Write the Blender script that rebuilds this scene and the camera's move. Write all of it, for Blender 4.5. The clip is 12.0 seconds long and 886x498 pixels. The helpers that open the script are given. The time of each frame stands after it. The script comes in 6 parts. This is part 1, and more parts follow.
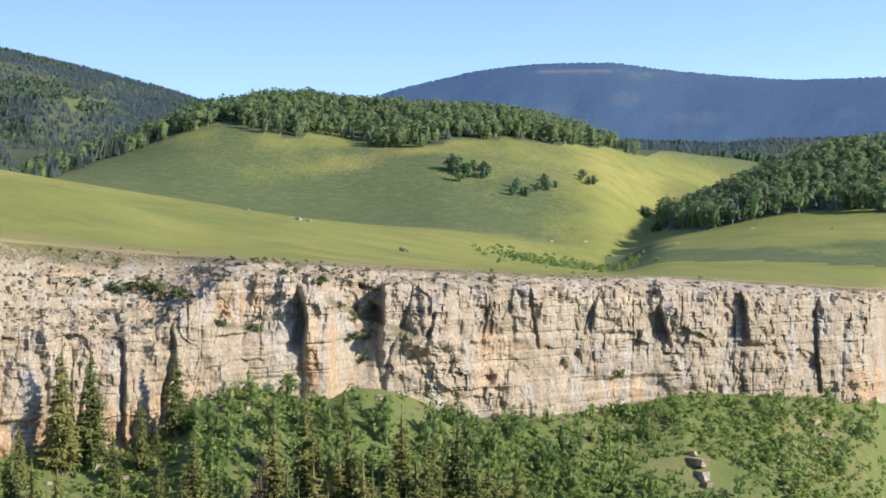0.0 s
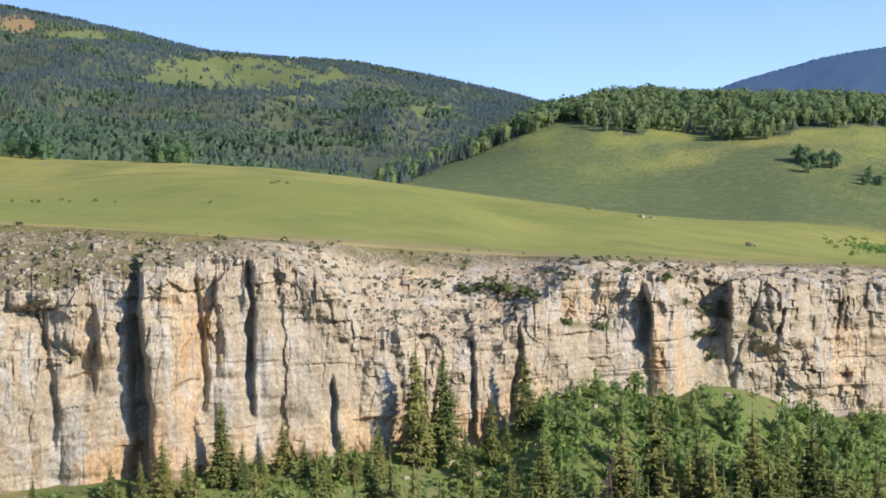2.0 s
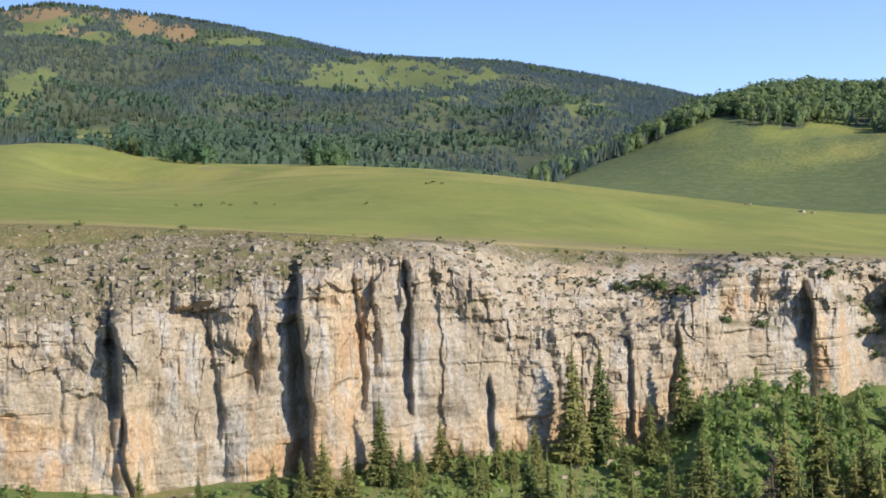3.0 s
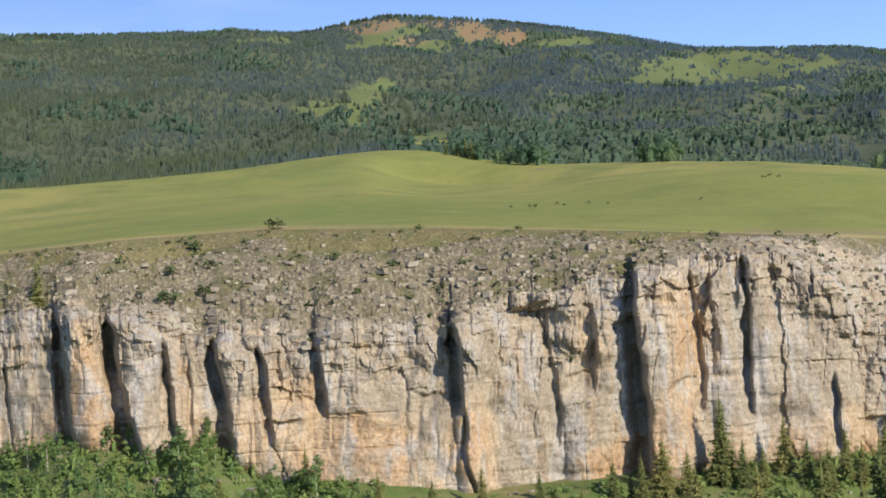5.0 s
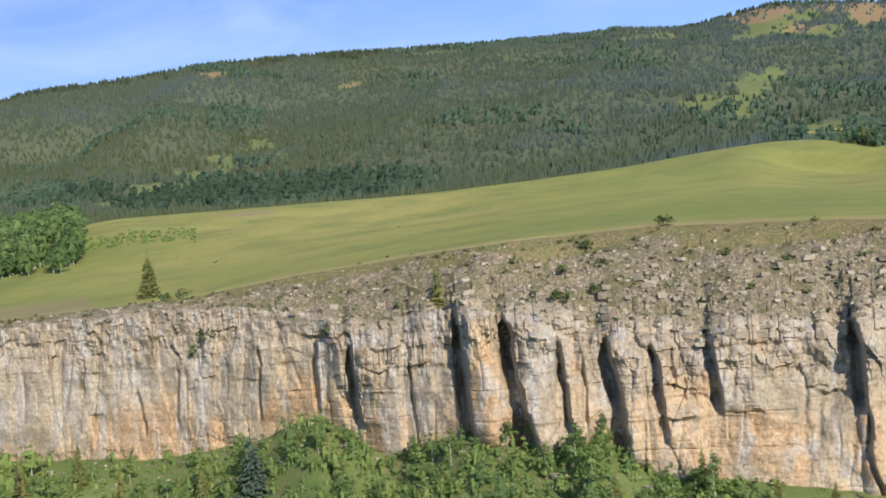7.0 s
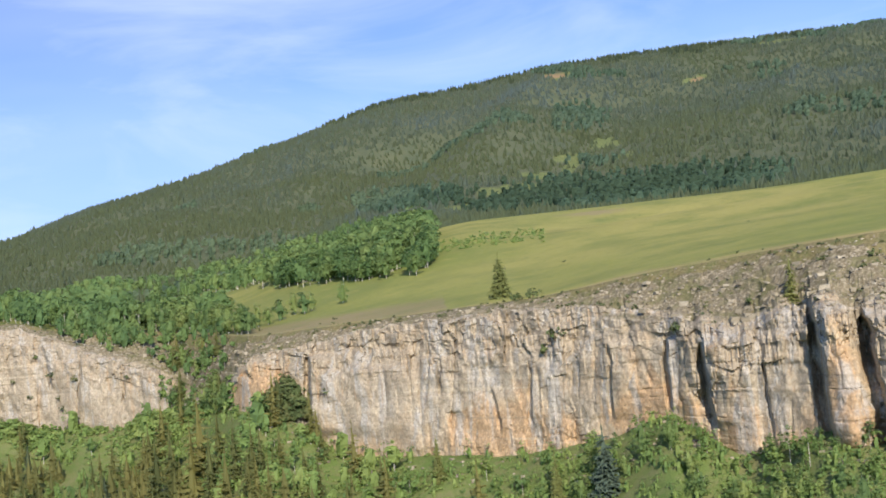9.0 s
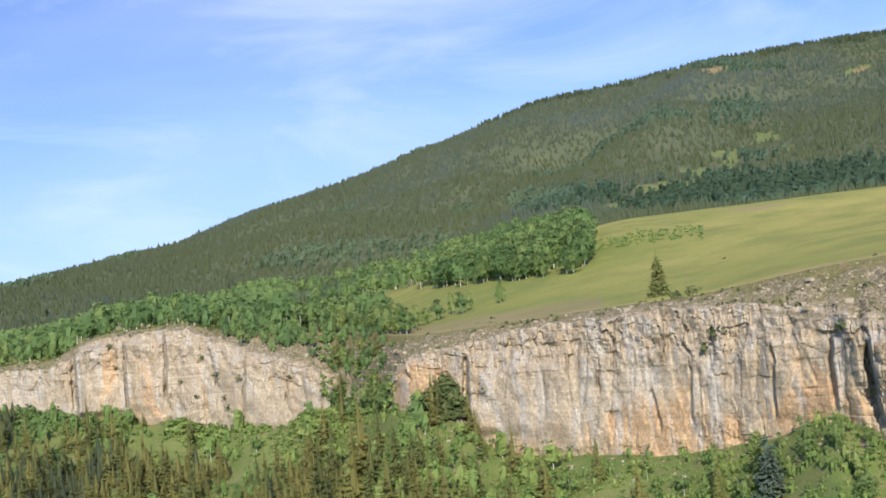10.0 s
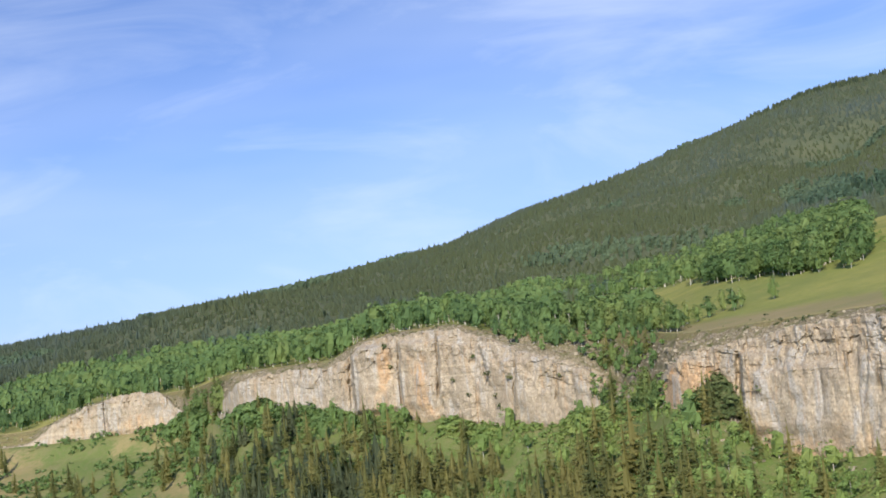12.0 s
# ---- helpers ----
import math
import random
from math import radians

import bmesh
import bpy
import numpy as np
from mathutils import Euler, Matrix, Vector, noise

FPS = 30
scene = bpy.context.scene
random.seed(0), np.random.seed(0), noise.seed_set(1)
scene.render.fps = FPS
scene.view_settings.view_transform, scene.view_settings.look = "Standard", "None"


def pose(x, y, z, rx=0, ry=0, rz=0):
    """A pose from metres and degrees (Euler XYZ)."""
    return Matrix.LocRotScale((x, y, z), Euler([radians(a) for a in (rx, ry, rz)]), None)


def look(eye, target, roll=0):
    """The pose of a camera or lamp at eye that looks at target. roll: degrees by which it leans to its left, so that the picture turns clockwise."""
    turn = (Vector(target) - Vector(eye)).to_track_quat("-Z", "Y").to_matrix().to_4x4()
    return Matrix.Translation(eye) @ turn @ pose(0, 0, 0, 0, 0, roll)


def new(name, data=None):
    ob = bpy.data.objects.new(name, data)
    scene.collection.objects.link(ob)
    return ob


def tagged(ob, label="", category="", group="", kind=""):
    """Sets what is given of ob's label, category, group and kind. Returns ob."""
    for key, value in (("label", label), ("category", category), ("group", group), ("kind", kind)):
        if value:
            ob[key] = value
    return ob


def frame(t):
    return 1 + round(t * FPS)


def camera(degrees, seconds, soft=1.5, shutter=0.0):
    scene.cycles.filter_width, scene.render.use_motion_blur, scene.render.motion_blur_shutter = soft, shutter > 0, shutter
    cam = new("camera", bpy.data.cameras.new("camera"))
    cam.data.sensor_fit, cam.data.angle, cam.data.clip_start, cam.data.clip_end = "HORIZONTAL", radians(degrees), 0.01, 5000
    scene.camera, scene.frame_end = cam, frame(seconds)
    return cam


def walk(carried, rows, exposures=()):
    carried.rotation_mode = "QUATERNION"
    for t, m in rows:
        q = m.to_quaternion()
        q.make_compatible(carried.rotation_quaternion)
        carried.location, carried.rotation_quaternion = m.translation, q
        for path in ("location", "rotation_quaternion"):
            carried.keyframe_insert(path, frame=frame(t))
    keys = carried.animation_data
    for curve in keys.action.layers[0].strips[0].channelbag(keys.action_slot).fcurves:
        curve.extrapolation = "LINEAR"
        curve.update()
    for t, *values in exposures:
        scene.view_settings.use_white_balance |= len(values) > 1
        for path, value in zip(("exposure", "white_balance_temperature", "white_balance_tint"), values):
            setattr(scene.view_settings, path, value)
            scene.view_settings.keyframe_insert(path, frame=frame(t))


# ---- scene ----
EYE = 1.7
cam = camera(35.19, 12.0, soft=1.7)
# seconds, yaw, pitch, roll of a camera that pans on the spot, on a slightly tilted head
ROWS = [
    (0.0, 0.000, 0.000, 0.000),
    (0.5, 3.528, -0.013, 0.377),
    (1.0, 7.282, 0.002, 0.746),
    (1.5, 10.944, 0.040, 1.107),
    (2.0, 14.027, 0.089, 1.396),
    (2.5, 17.192, 0.157, 1.711),
    (4.5, 30.322, 0.612, 2.893),
    (5.0, 34.050, 0.797, 3.235),
    (5.5, 38.097, 1.013, 3.552),
    (6.0, 42.258, 1.255, 3.837),
    (6.5, 46.423, 1.513, 4.171),
    (7.0, 50.022, 1.757, 4.403),
    (9.0, 64.300, 2.885, 5.233),
    (9.5, 67.760, 3.185, 5.391),
    (10.0, 70.774, 3.454, 5.543),
    (10.5, 73.901, 3.747, 5.649),
    (11.0, 76.770, 4.009, 5.751),
    (11.5, 79.417, 4.271, 5.833),
    (12.0, 81.814, 4.491, 5.864),
]
walk(cam, [(t, pose(0, 0, EYE, 90 + pitch, roll, yaw)) for t, yaw, pitch, roll in ROWS],
     exposures=[(0.0, 0.75), (1.0, 0.78), (1.5, 0.76), (2.0, 0.7), (2.5, 0.67), (4.5, 0.47), (5.0, 0.5), (5.5, 0.53), (7.0, 0.6), (9.0, 0.68), (10.0, 0.74), (10.5, 0.56), (11.5, 0.59), (12.0, 0.59)])

# ---------------------------------------------------------------- light
SUN_BEARING, SUN_HEIGHT = 110.0, 26.0  # degrees clockwise from +y, and above the horizon
scene.view_settings.exposure = 0.6


def build_world():
    world = bpy.data.worlds.new("world")
    scene.world = world
    world.use_nodes = True
    nt = world.node_tree
    nt.nodes.clear()
    out = nt.nodes.new("ShaderNodeOutputWorld")
    bg = nt.nodes.new("ShaderNodeBackground")
    sky = nt.nodes.new("ShaderNodeTexSky")
    sky.sky_type = "NISHITA"
    sky.sun_disc = False
    sky.sun_elevation = radians(SUN_HEIGHT)
    sky.sun_rotation = radians(SUN_BEARING)
    sky.altitude = 2200
    sky.air_density, sky.dust_density, sky.ozone_density = 1.0, 0.25, 2.5
    # thin cirrus, stretched in long bands
    co = nt.nodes.new("ShaderNodeTexCoord")
    mp = nt.nodes.new("ShaderNodeMapping")
    mp.inputs["Rotation"].default_value = (radians(24), radians(0), radians(10))
    mp.inputs["Scale"].default_value = (5.5, 4.0, 15.0)
    n1 = nt.nodes.new("ShaderNodeTexNoise")
    n1.inputs["Scale"].default_value = 1.1
    n1.inputs["Detail"].default_value = 7
    n1.inputs["Roughness"].default_value = 0.56
    n1.inputs["Distortion"].default_value = 0.6
    cr = nt.nodes.new("ShaderNodeValToRGB")
    cr.color_ramp.elements[0].position, cr.color_ramp.elements[0].color = 0.47, (0, 0, 0, 1)
    cr.color_ramp.elements[1].position, cr.color_ramp.elements[1].color = 0.78, (1, 1, 1, 1)
    # clouds thin out towards +x (the clear side of the sky)
    sep = nt.nodes.new("ShaderNodeSeparateXYZ")
    mr = nt.nodes.new("ShaderNodeMapRange")
    mr.inputs["From Min"].default_value, mr.inputs["From Max"].default_value = -0.45, -0.9
    mr.inputs["To Min"].default_value, mr.inputs["To Max"].default_value = 0.0, 0.38
    mul = nt.nodes.new("ShaderNodeMath")
    mul.operation = "MULTIPLY"
    mix = nt.nodes.new("ShaderNodeMix")
    mix.data_type = "RGBA"
    mix.inputs["B"].default_value = (5.8, 6.4, 7.6, 1)
    link = nt.links.new
    link(co.outputs["Generated"], mp.inputs["Vector"])
    link(mp.outputs["Vector"], n1.inputs["Vector"])
    link(n1.outputs["Fac"], cr.inputs["Fac"])
    link(co.outputs["Generated"], sep.inputs[0])
    link(sep.outputs["X"], mr.inputs["Value"])
    link(mr.outputs["Result"], mul.inputs[1])
    veil_map = nt.nodes.new("ShaderNodeMapping")
    veil_map.inputs["Rotation"].default_value = (radians(24), radians(0), radians(10))
    veil_map.inputs["Scale"].default_value = (2.2, 1.8, 7.5)
    veil_map.inputs["Location"].default_value = (0.4, 0.0, 0.3)
    n2 = nt.nodes.new("ShaderNodeTexNoise")
    n2.inputs["Scale"].default_value = 1.0
    n2.inputs["Detail"].default_value = 4
    n2.inputs["Roughness"].default_value = 0.5
    cr2 = nt.nodes.new("ShaderNodeValToRGB")
    cr2.color_ramp.elements[0].position, cr2.color_ramp.elements[0].color = 0.40, (0, 0, 0, 1)
    cr2.color_ramp.elements[1].position, cr2.color_ramp.elements[1].color = 0.66, (0.55, 0.55, 0.55, 1)
    both = nt.nodes.new("ShaderNodeMath")
    both.operation, both.use_clamp = "ADD", True
    link(co.outputs["Generated"], veil_map.inputs["Vector"])
    link(veil_map.outputs["Vector"], n2.inputs["Vector"])
    link(n2.outputs["Fac"], cr2.inputs["Fac"])
    link(cr.outputs["Color"], both.inputs[0])
    link(cr2.outputs["Color"], both.inputs[1])
    link(both.outputs[0], mul.inputs[0])
    link(mul.outputs[0], mix.inputs["Factor"])
    # deeper blue towards -x, away from the sun
    deep = nt.nodes.new("ShaderNodeMapRange")
    deep.inputs["From Min"].default_value, deep.inputs["From Max"].default_value = 0.35, -0.95
    tone = nt.nodes.new("ShaderNodeMix")
    tone.data_type = "RGBA"
    tone.inputs["A"].default_value = (1.32, 1.30, 1.36, 1)
    low = nt.nodes.new("ShaderNodeMix")
    low.data_type = "RGBA"
    low.inputs["A"].default_value = (0.42, 0.445, 0.71, 1)
    low.inputs["B"].default_value = (0.60, 0.645, 0.86, 1)
    height = nt.nodes.new("ShaderNodeMapRange")
    height.inputs["From Min"].default_value, height.inputs["From Max"].default_value = 0.0, 0.16
    link(sep.outputs["Z"], height.inputs["Value"])
    link(height.outputs["Result"], low.inputs["Factor"])
    link(low.outputs["Result"], tone.inputs["B"])
    blue = nt.nodes.new("ShaderNodeMix")
    blue.data_type, blue.blend_type = "RGBA", "MULTIPLY"
    blue.inputs["Factor"].default_value = 1.0
    link(sep.outputs["X"], deep.inputs["Value"])
    link(deep.outputs["Result"], tone.inputs["Factor"])
    link(sky.outputs["Color"], blue.inputs["A"])
    link(tone.outputs["Result"], blue.inputs["B"])
    link(blue.outputs["Result"], mix.inputs["A"])
    link(mix.outputs["Result"], bg.inputs["Color"])
    bg.inputs["Strength"].default_value = 0.108
    link(bg.outputs["Background"], out.inputs["Surface"])


build_world()
sun = new("sun", bpy.data.lights.new("sun", "SUN"))
sun.data.energy, sun.data.angle, sun.data.color = 3.8, radians(0.53), (1.0, 0.90, 0.75)
b, h = radians(SUN_BEARING), radians(SUN_HEIGHT)
sun.matrix_world = look((math.sin(b) * math.cos(h) * 900, math.cos(b) * math.cos(h) * 900, math.sin(h) * 900), (0, 0, 0))

# ---------------------------------------------------------------- materials
def node(nt, kind, **values):
    n = nt.nodes.new("ShaderNode" + kind)
    for k, v in values.items():
        n.inputs[k.replace("_", " ")].default_value = v
    return n


def base_material(name, rough=0.9):
    m = bpy.data.materials.new(name)
    m.use_nodes = True
    nt = m.node_tree
    bsdf = nt.nodes["Principled BSDF"]
    bsdf.inputs["Roughness"].default_value = rough
    bsdf.inputs["Specular IOR Level"].default_value = 0.2
    return m, nt, bsdf


def ramp(nt, fac, stops):
    r = nt.nodes.new("ShaderNodeValToRGB")
    e = r.color_ramp.elements
    while len(e) < len(stops):
        e.new(0.5)
    for el, (p, c) in zip(e, stops):
        el.position, el.color = p, (*c, 1)
    nt.links.new(fac, r.inputs["Fac"])
    return r.outputs["Color"]


def mix(nt, fac, a, b, blend="MIX"):
    m = nt.nodes.new("ShaderNodeMix")
    m.data_type, m.blend_type = "RGBA", blend
    for sock, v in (("Factor", fac), ("A", a), ("B", b)):
        if isinstance(v, (int, float)):
            m.inputs[sock].default_value = v
        elif isinstance(v, tuple):
            m.inputs[sock].default_value = (*v, 1)
        else:
            nt.links.new(v, m.inputs[sock])
    return m.outputs["Result"]


def noise_at(nt, vec, scale, detail=4, rough=0.55, stretch=None, distortion=0.0):
    if stretch:
        mp = node(nt, "Mapping")
        mp.inputs["Scale"].default_value = stretch
        nt.links.new(vec, mp.inputs["Vector"])
        vec = mp.outputs["Vector"]
    n = node(nt, "TexNoise", Scale=scale, Detail=detail, Roughness=rough, Distortion=distortion)
    nt.links.new(vec, n.inputs["Vector"])
    return n.outputs["Fac"]


def attribute(nt, name):
    a = nt.nodes.new("ShaderNodeAttribute")
    a.attribute_name = name
    return a


def ground_material():
    m, nt, bsdf = base_material("ground_cover", 0.95)
    vec = node(nt, "NewGeometry").outputs["Position"]
    cover = attribute(nt, "cover").outputs["Color"]
    sep = node(nt, "SeparateColor")
    nt.links.new(cover, sep.inputs[0])
    big = noise_at(nt, vec, 0.006, 3)
    mid = noise_at(nt, vec, 0.045, 5, 0.6)
    small = noise_at(nt, vec, 0.5, 4, 0.7)
    fine = noise_at(nt, vec, 2.6, 3, 0.7)
    grass = ramp(nt, big, [(0.36, (0.215, 0.252, 0.065)), (0.5, (0.29, 0.292, 0.08)), (0.64, (0.36, 0.325, 0.105))])
    grass = mix(nt, ramp(nt, mid, [(0.42, (0, 0, 0)), (0.68, (1, 1, 1))]), grass, (0.21, 0.232, 0.066))
    grass = mix(nt, ramp(nt, small, [(0.5, (0, 0, 0)), (0.74, (0.45, 0.45, 0.45))]), grass, (0.12, 0.165, 0.045))
    grass = mix(nt, ramp(nt, noise_at(nt, vec, 0.12, 5, 0.7), [(0.5, (0, 0, 0)), (0.7, (0.6, 0.6, 0.6))]), grass, (0.34, 0.31, 0.10))
    sage = mix(nt, ramp(nt, small, [(0.35, (0, 0, 0)), (0.65, (1, 1, 1))]), (0.145, 0.18, 0.07), (0.09, 0.12, 0.052))
    sage = mix(nt, ramp(nt, noise_at(nt, vec, 0.16, 4, 0.7), [(0.48, (0, 0, 0)), (0.60, (0.75, 0.75, 0.75))]), sage, (0.165, 0.195, 0.082))
    dirt = ramp(nt, mid, [(0.3, (0.32, 0.255, 0.13)), (0.55, (0.27, 0.235, 0.105)), (0.72, (0.21, 0.215, 0.085))])
    dirt = mix(nt, ramp(nt, fine, [(0.52, (0, 0, 0)), (0.7, (0.6, 0.6, 0.6))]), dirt, (0.35, 0.295, 0.18))
    floor = ramp(nt, mid, [(0.35, (0.08, 0.10, 0.062)), (0.5, (0.095, 0.112, 0.066)), (0.65, (0.11, 0.122, 0.07))])
    talus = ramp(nt, mid, [(0.35, (0.115, 0.18, 0.045)), (0.55, (0.16, 0.20, 0.062)), (0.72, (0.25, 0.225, 0.115))])
    talus = mix(nt, ramp(nt, small, [(0.46, (0, 0, 0)), (0.62, (0.65, 0.65, 0.65))]), talus, (0.21, 0.195, 0.095))
    talus = mix(nt, ramp(nt, fine, [(0.48, (0, 0, 0)), (0.7, (0.5, 0.5, 0.5))]), talus, (0.06, 0.095, 0.03))

    def edge(value):
        add = node(nt, "Math")
        add.operation = "MULTIPLY_ADD"
        nt.links.new(small, add.inputs[0])
        add.inputs[1].default_value = 0.7
        nt.links.new(value, add.inputs[2])
        return ramp(nt, add.outputs[0], [(0.72, (0, 0, 0)), (0.98, (1, 1, 1))])

    c = mix(nt, edge(sep.outputs["Blue"]), grass, talus)
    c = mix(nt, edge(attribute(nt, "sage").outputs["Fac"]), c, sage)
    c = mix(nt, edge(sep.outputs["Green"]), c, floor)
    c = mix(nt, edge(sep.outputs["Red"]), c, dirt)
    c = mix(nt, edge(attribute(nt, "bare").outputs["Fac"]), c, ramp(nt, mid, [(0.35, (0.30, 0.19, 0.105)), (0.6, (0.24, 0.185, 0.095)), (0.75, (0.17, 0.18, 0.08))]))
    nt.links.new(c, bsdf.inputs["Base Color"])
    bump = node(nt, "Bump", Strength=0.7, Distance=0.35)
    nt.links.new(fine, bump.inputs["Height"])
    nt.links.new(bump.outputs["Normal"], bsdf.inputs["Normal"])
    return m


def rock_material():
    m, nt, bsdf = base_material("limestone", 0.92)
    vec = node(nt, "NewGeometry").outputs["Position"]
    blot = noise_at(nt, vec, 0.07, 4, 0.55)
    fine = noise_at(nt, vec, 1.7, 6, 0.7)
    tiny = noise_at(nt, vec, 6.0, 4, 0.7)
    mid = noise_at(nt, vec, 1.0, 5, 0.6, (0.30, 0.30, 0.16), 0.5)
    grey = ramp(nt, mid, [(0.3, (0.355, 0.30, 0.23)), (0.5, (0.45, 0.388, 0.305)), (0.7, (0.53, 0.465, 0.375))])
    tan = ramp(nt, mid, [(0.3, (0.48, 0.355, 0.235)), (0.5, (0.56, 0.435, 0.30)), (0.7, (0.64, 0.53, 0.385))])
    orange = ramp(nt, fine, [(0.3, (0.50, 0.32, 0.18)), (0.7, (0.60, 0.42, 0.26))])
    weather = attribute(nt, "weather").outputs["Fac"]

    def weathered(value, sign, stops):
        add = node(nt, "Math")
        add.operation = "MULTIPLY_ADD"
        nt.links.new(weather, add.inputs[0])
        add.inputs[1].default_value = sign
        nt.links.new(value, add.inputs[2])
        return ramp(nt, add.outputs[0], stops)

    # fresh tan rock, an older grey skin over it, orange where slabs have come away
    c = mix(nt, weathered(noise_at(nt, vec, 1.0, 6, 0.62, (0.075, 0.075, 0.05), 0.7), 1.0, [(0.40, (0, 0, 0)), (0.52, (0.92, 0.92, 0.92))]), tan, grey)
    c = mix(nt, weathered(noise_at(nt, vec, 1.0, 6, 0.62, (0.11, 0.11, 0.075), 0.5), -1.0, [(0.56, (0, 0, 0)), (0.64, (0.75, 0.75, 0.75))]), c, orange)
    # pale bluish veils of lime and dark drips down the face, thin beds across it
    veil = noise_at(nt, vec, 1.0, 5, 0.6, (0.26, 0.26, 0.045), 0.5)
    c = mix(nt, ramp(nt, veil, [(0.52, (0, 0, 0)), (0.60, (0.72, 0.72, 0.72))]), c, (0.50, 0.485, 0.465))
    rust = noise_at(nt, vec, 1.0, 4, 0.65, (0.6, 0.6, 0.05), 0.3)
    c = mix(nt, ramp(nt, rust, [(0.57, (0, 0, 0)), (0.67, (0.5, 0.5, 0.5))]), c, (0.47, 0.32, 0.195))
    drip = noise_at(nt, vec, 1.0, 4, 0.65, (0.9, 0.9, 0.06), 0.3)
    c = mix(nt, ramp(nt, drip, [(0.58, (0, 0, 0)), (0.68, (0.55, 0.55, 0.55))]), c, (0.25, 0.215, 0.175))
    strata = noise_at(nt, vec, 1.0, 4, 0.6, (0.02, 0.02, 0.6), 0.2)
    c = mix(nt, ramp(nt, strata, [(0.62, (0, 0, 0)), (0.66, (0.42, 0.42, 0.42))]), c, (0.66, 0.57, 0.44))
    c = mix(nt, ramp(nt, strata, [(0.34, (0.35, 0.35, 0.35)), (0.38, (0, 0, 0))]), c, (0.28, 0.245, 0.19))
    c = mix(nt, ramp(nt, fine, [(0.34, (0.75, 0.75, 0.75)), (0.43, (0, 0, 0))]), c, (0.22, 0.185, 0.14))
    c = mix(nt, ramp(nt, fine, [(0.57, (0, 0, 0)), (0.68, (0.55, 0.55, 0.55))]), c, (0.68, 0.60, 0.48))
    c = mix(nt, 1.0, c, ramp(nt, tiny, [(0.3, (0.90, 0.90, 0.90)), (0.7, (1.08, 1.08, 1.08))]), "MULTIPLY")
    soil = attribute(nt, "soil").outputs["Fac"]
    rub = ramp(nt, fine, [(0.36, (0.13, 0.11, 0.07)), (0.5, (0.24, 0.205, 0.14)), (0.62, (0.43, 0.375, 0.285))])
    rub = mix(nt, ramp(nt, noise_at(nt, vec, 0.22, 6, 0.7), [(0.47, (0, 0, 0)), (0.6, (0.85, 0.85, 0.85))]), rub, (0.15, 0.15, 0.065))
    s2 = node(nt, "Math")
    s2.operation = "MULTIPLY_ADD"
    nt.links.new(fine, s2.inputs[0])
    s2.inputs[1].default_value = 0.6
    nt.links.new(soil, s2.inputs[2])
    c = mix(nt, ramp(nt, s2.outputs[0], [(0.55, (0, 0, 0)), (0.85, (1, 1, 1))]), c, rub)
    s3 = node(nt, "Math")
    s3.operation = "MULTIPLY_ADD"
    nt.links.new(blot, s3.inputs[0])
    s3.inputs[1].default_value = 0.5
    nt.links.new(soil, s3.inputs[2])
    dry = ramp(nt, fine, [(0.35, (0.17, 0.155, 0.07)), (0.65, (0.29, 0.24, 0.125))])
    dry = mix(nt, ramp(nt, noise_at(nt, vec, 0.3, 5, 0.65), [(0.46, (0, 0, 0)), (0.6, (0.8, 0.8, 0.8))]), dry, (0.17, 0.185, 0.07))
    c = mix(nt, ramp(nt, s3.outputs[0], [(0.98, (0, 0, 0)), (1.15, (0.9, 0.9, 0.9))]), c, dry)
    # small blocks between hairline joints
    mp = node(nt, "Mapping")
    mp.inputs["Scale"].default_value = (0.6, 0.6, 0.42)
    warp = node(nt, "TexNoise", Scale=0.8, Detail=3.0)
    nt.links.new(vec, warp.inputs["Vector"])
    nt.links.new(mix(nt, 0.5, vec, warp.outputs["Color"], "ADD"), mp.inputs["Vector"])
    cells = nt.nodes.new("ShaderNodeTexVoronoi")
    nt.links.new(mp.outputs["Vector"], cells.inputs["Vector"])
    tone = node(nt, "SeparateColor")
    nt.links.new(cells.outputs["Color"], tone.inputs[0])
    c = mix(nt, 1.0, c, ramp(nt, tone.outputs["Red"], [(0.0, (0.68, 0.67, 0.645)), (1.0, (0.955, 0.935, 0.90))]), "MULTIPLY")
    nt.links.new(c, bsdf.inputs["Base Color"])
    b1 = node(nt, "Bump", Strength=0.6, Distance=0.25)
    nt.links.new(fine, b1.inputs["Height"])
    b2 = node(nt, "Bump", Strength=0.5, Distance=0.08)
    nt.links.new(tiny, b2.inputs["Height"])
    nt.links.new(b1.outputs["Normal"], b2.inputs["Normal"])
    nt.links.new(b2.outputs["Normal"], bsdf.inputs["Normal"])
    return m


def loose_stone_material():
    m, nt, bsdf = base_material("loose_stone", 0.95)
    vec = node(nt, "NewGeometry").outputs["Position"]
    c = ramp(nt, attribute(nt, "tint").outputs["Fac"], [(0.0, (0.21, 0.18, 0.13)), (0.6, (0.31, 0.27, 0.20)), (1.0, (0.46, 0.405, 0.315))])
    c = mix(nt, ramp(nt, noise_at(nt, vec, 3.0, 4, 0.7), [(0.4, (0, 0, 0)), (0.65, (0.6, 0.6, 0.6))]), c, (0.20, 0.18, 0.14))
    nt.links.new(c, bsdf.inputs["Base Color"])
    return m


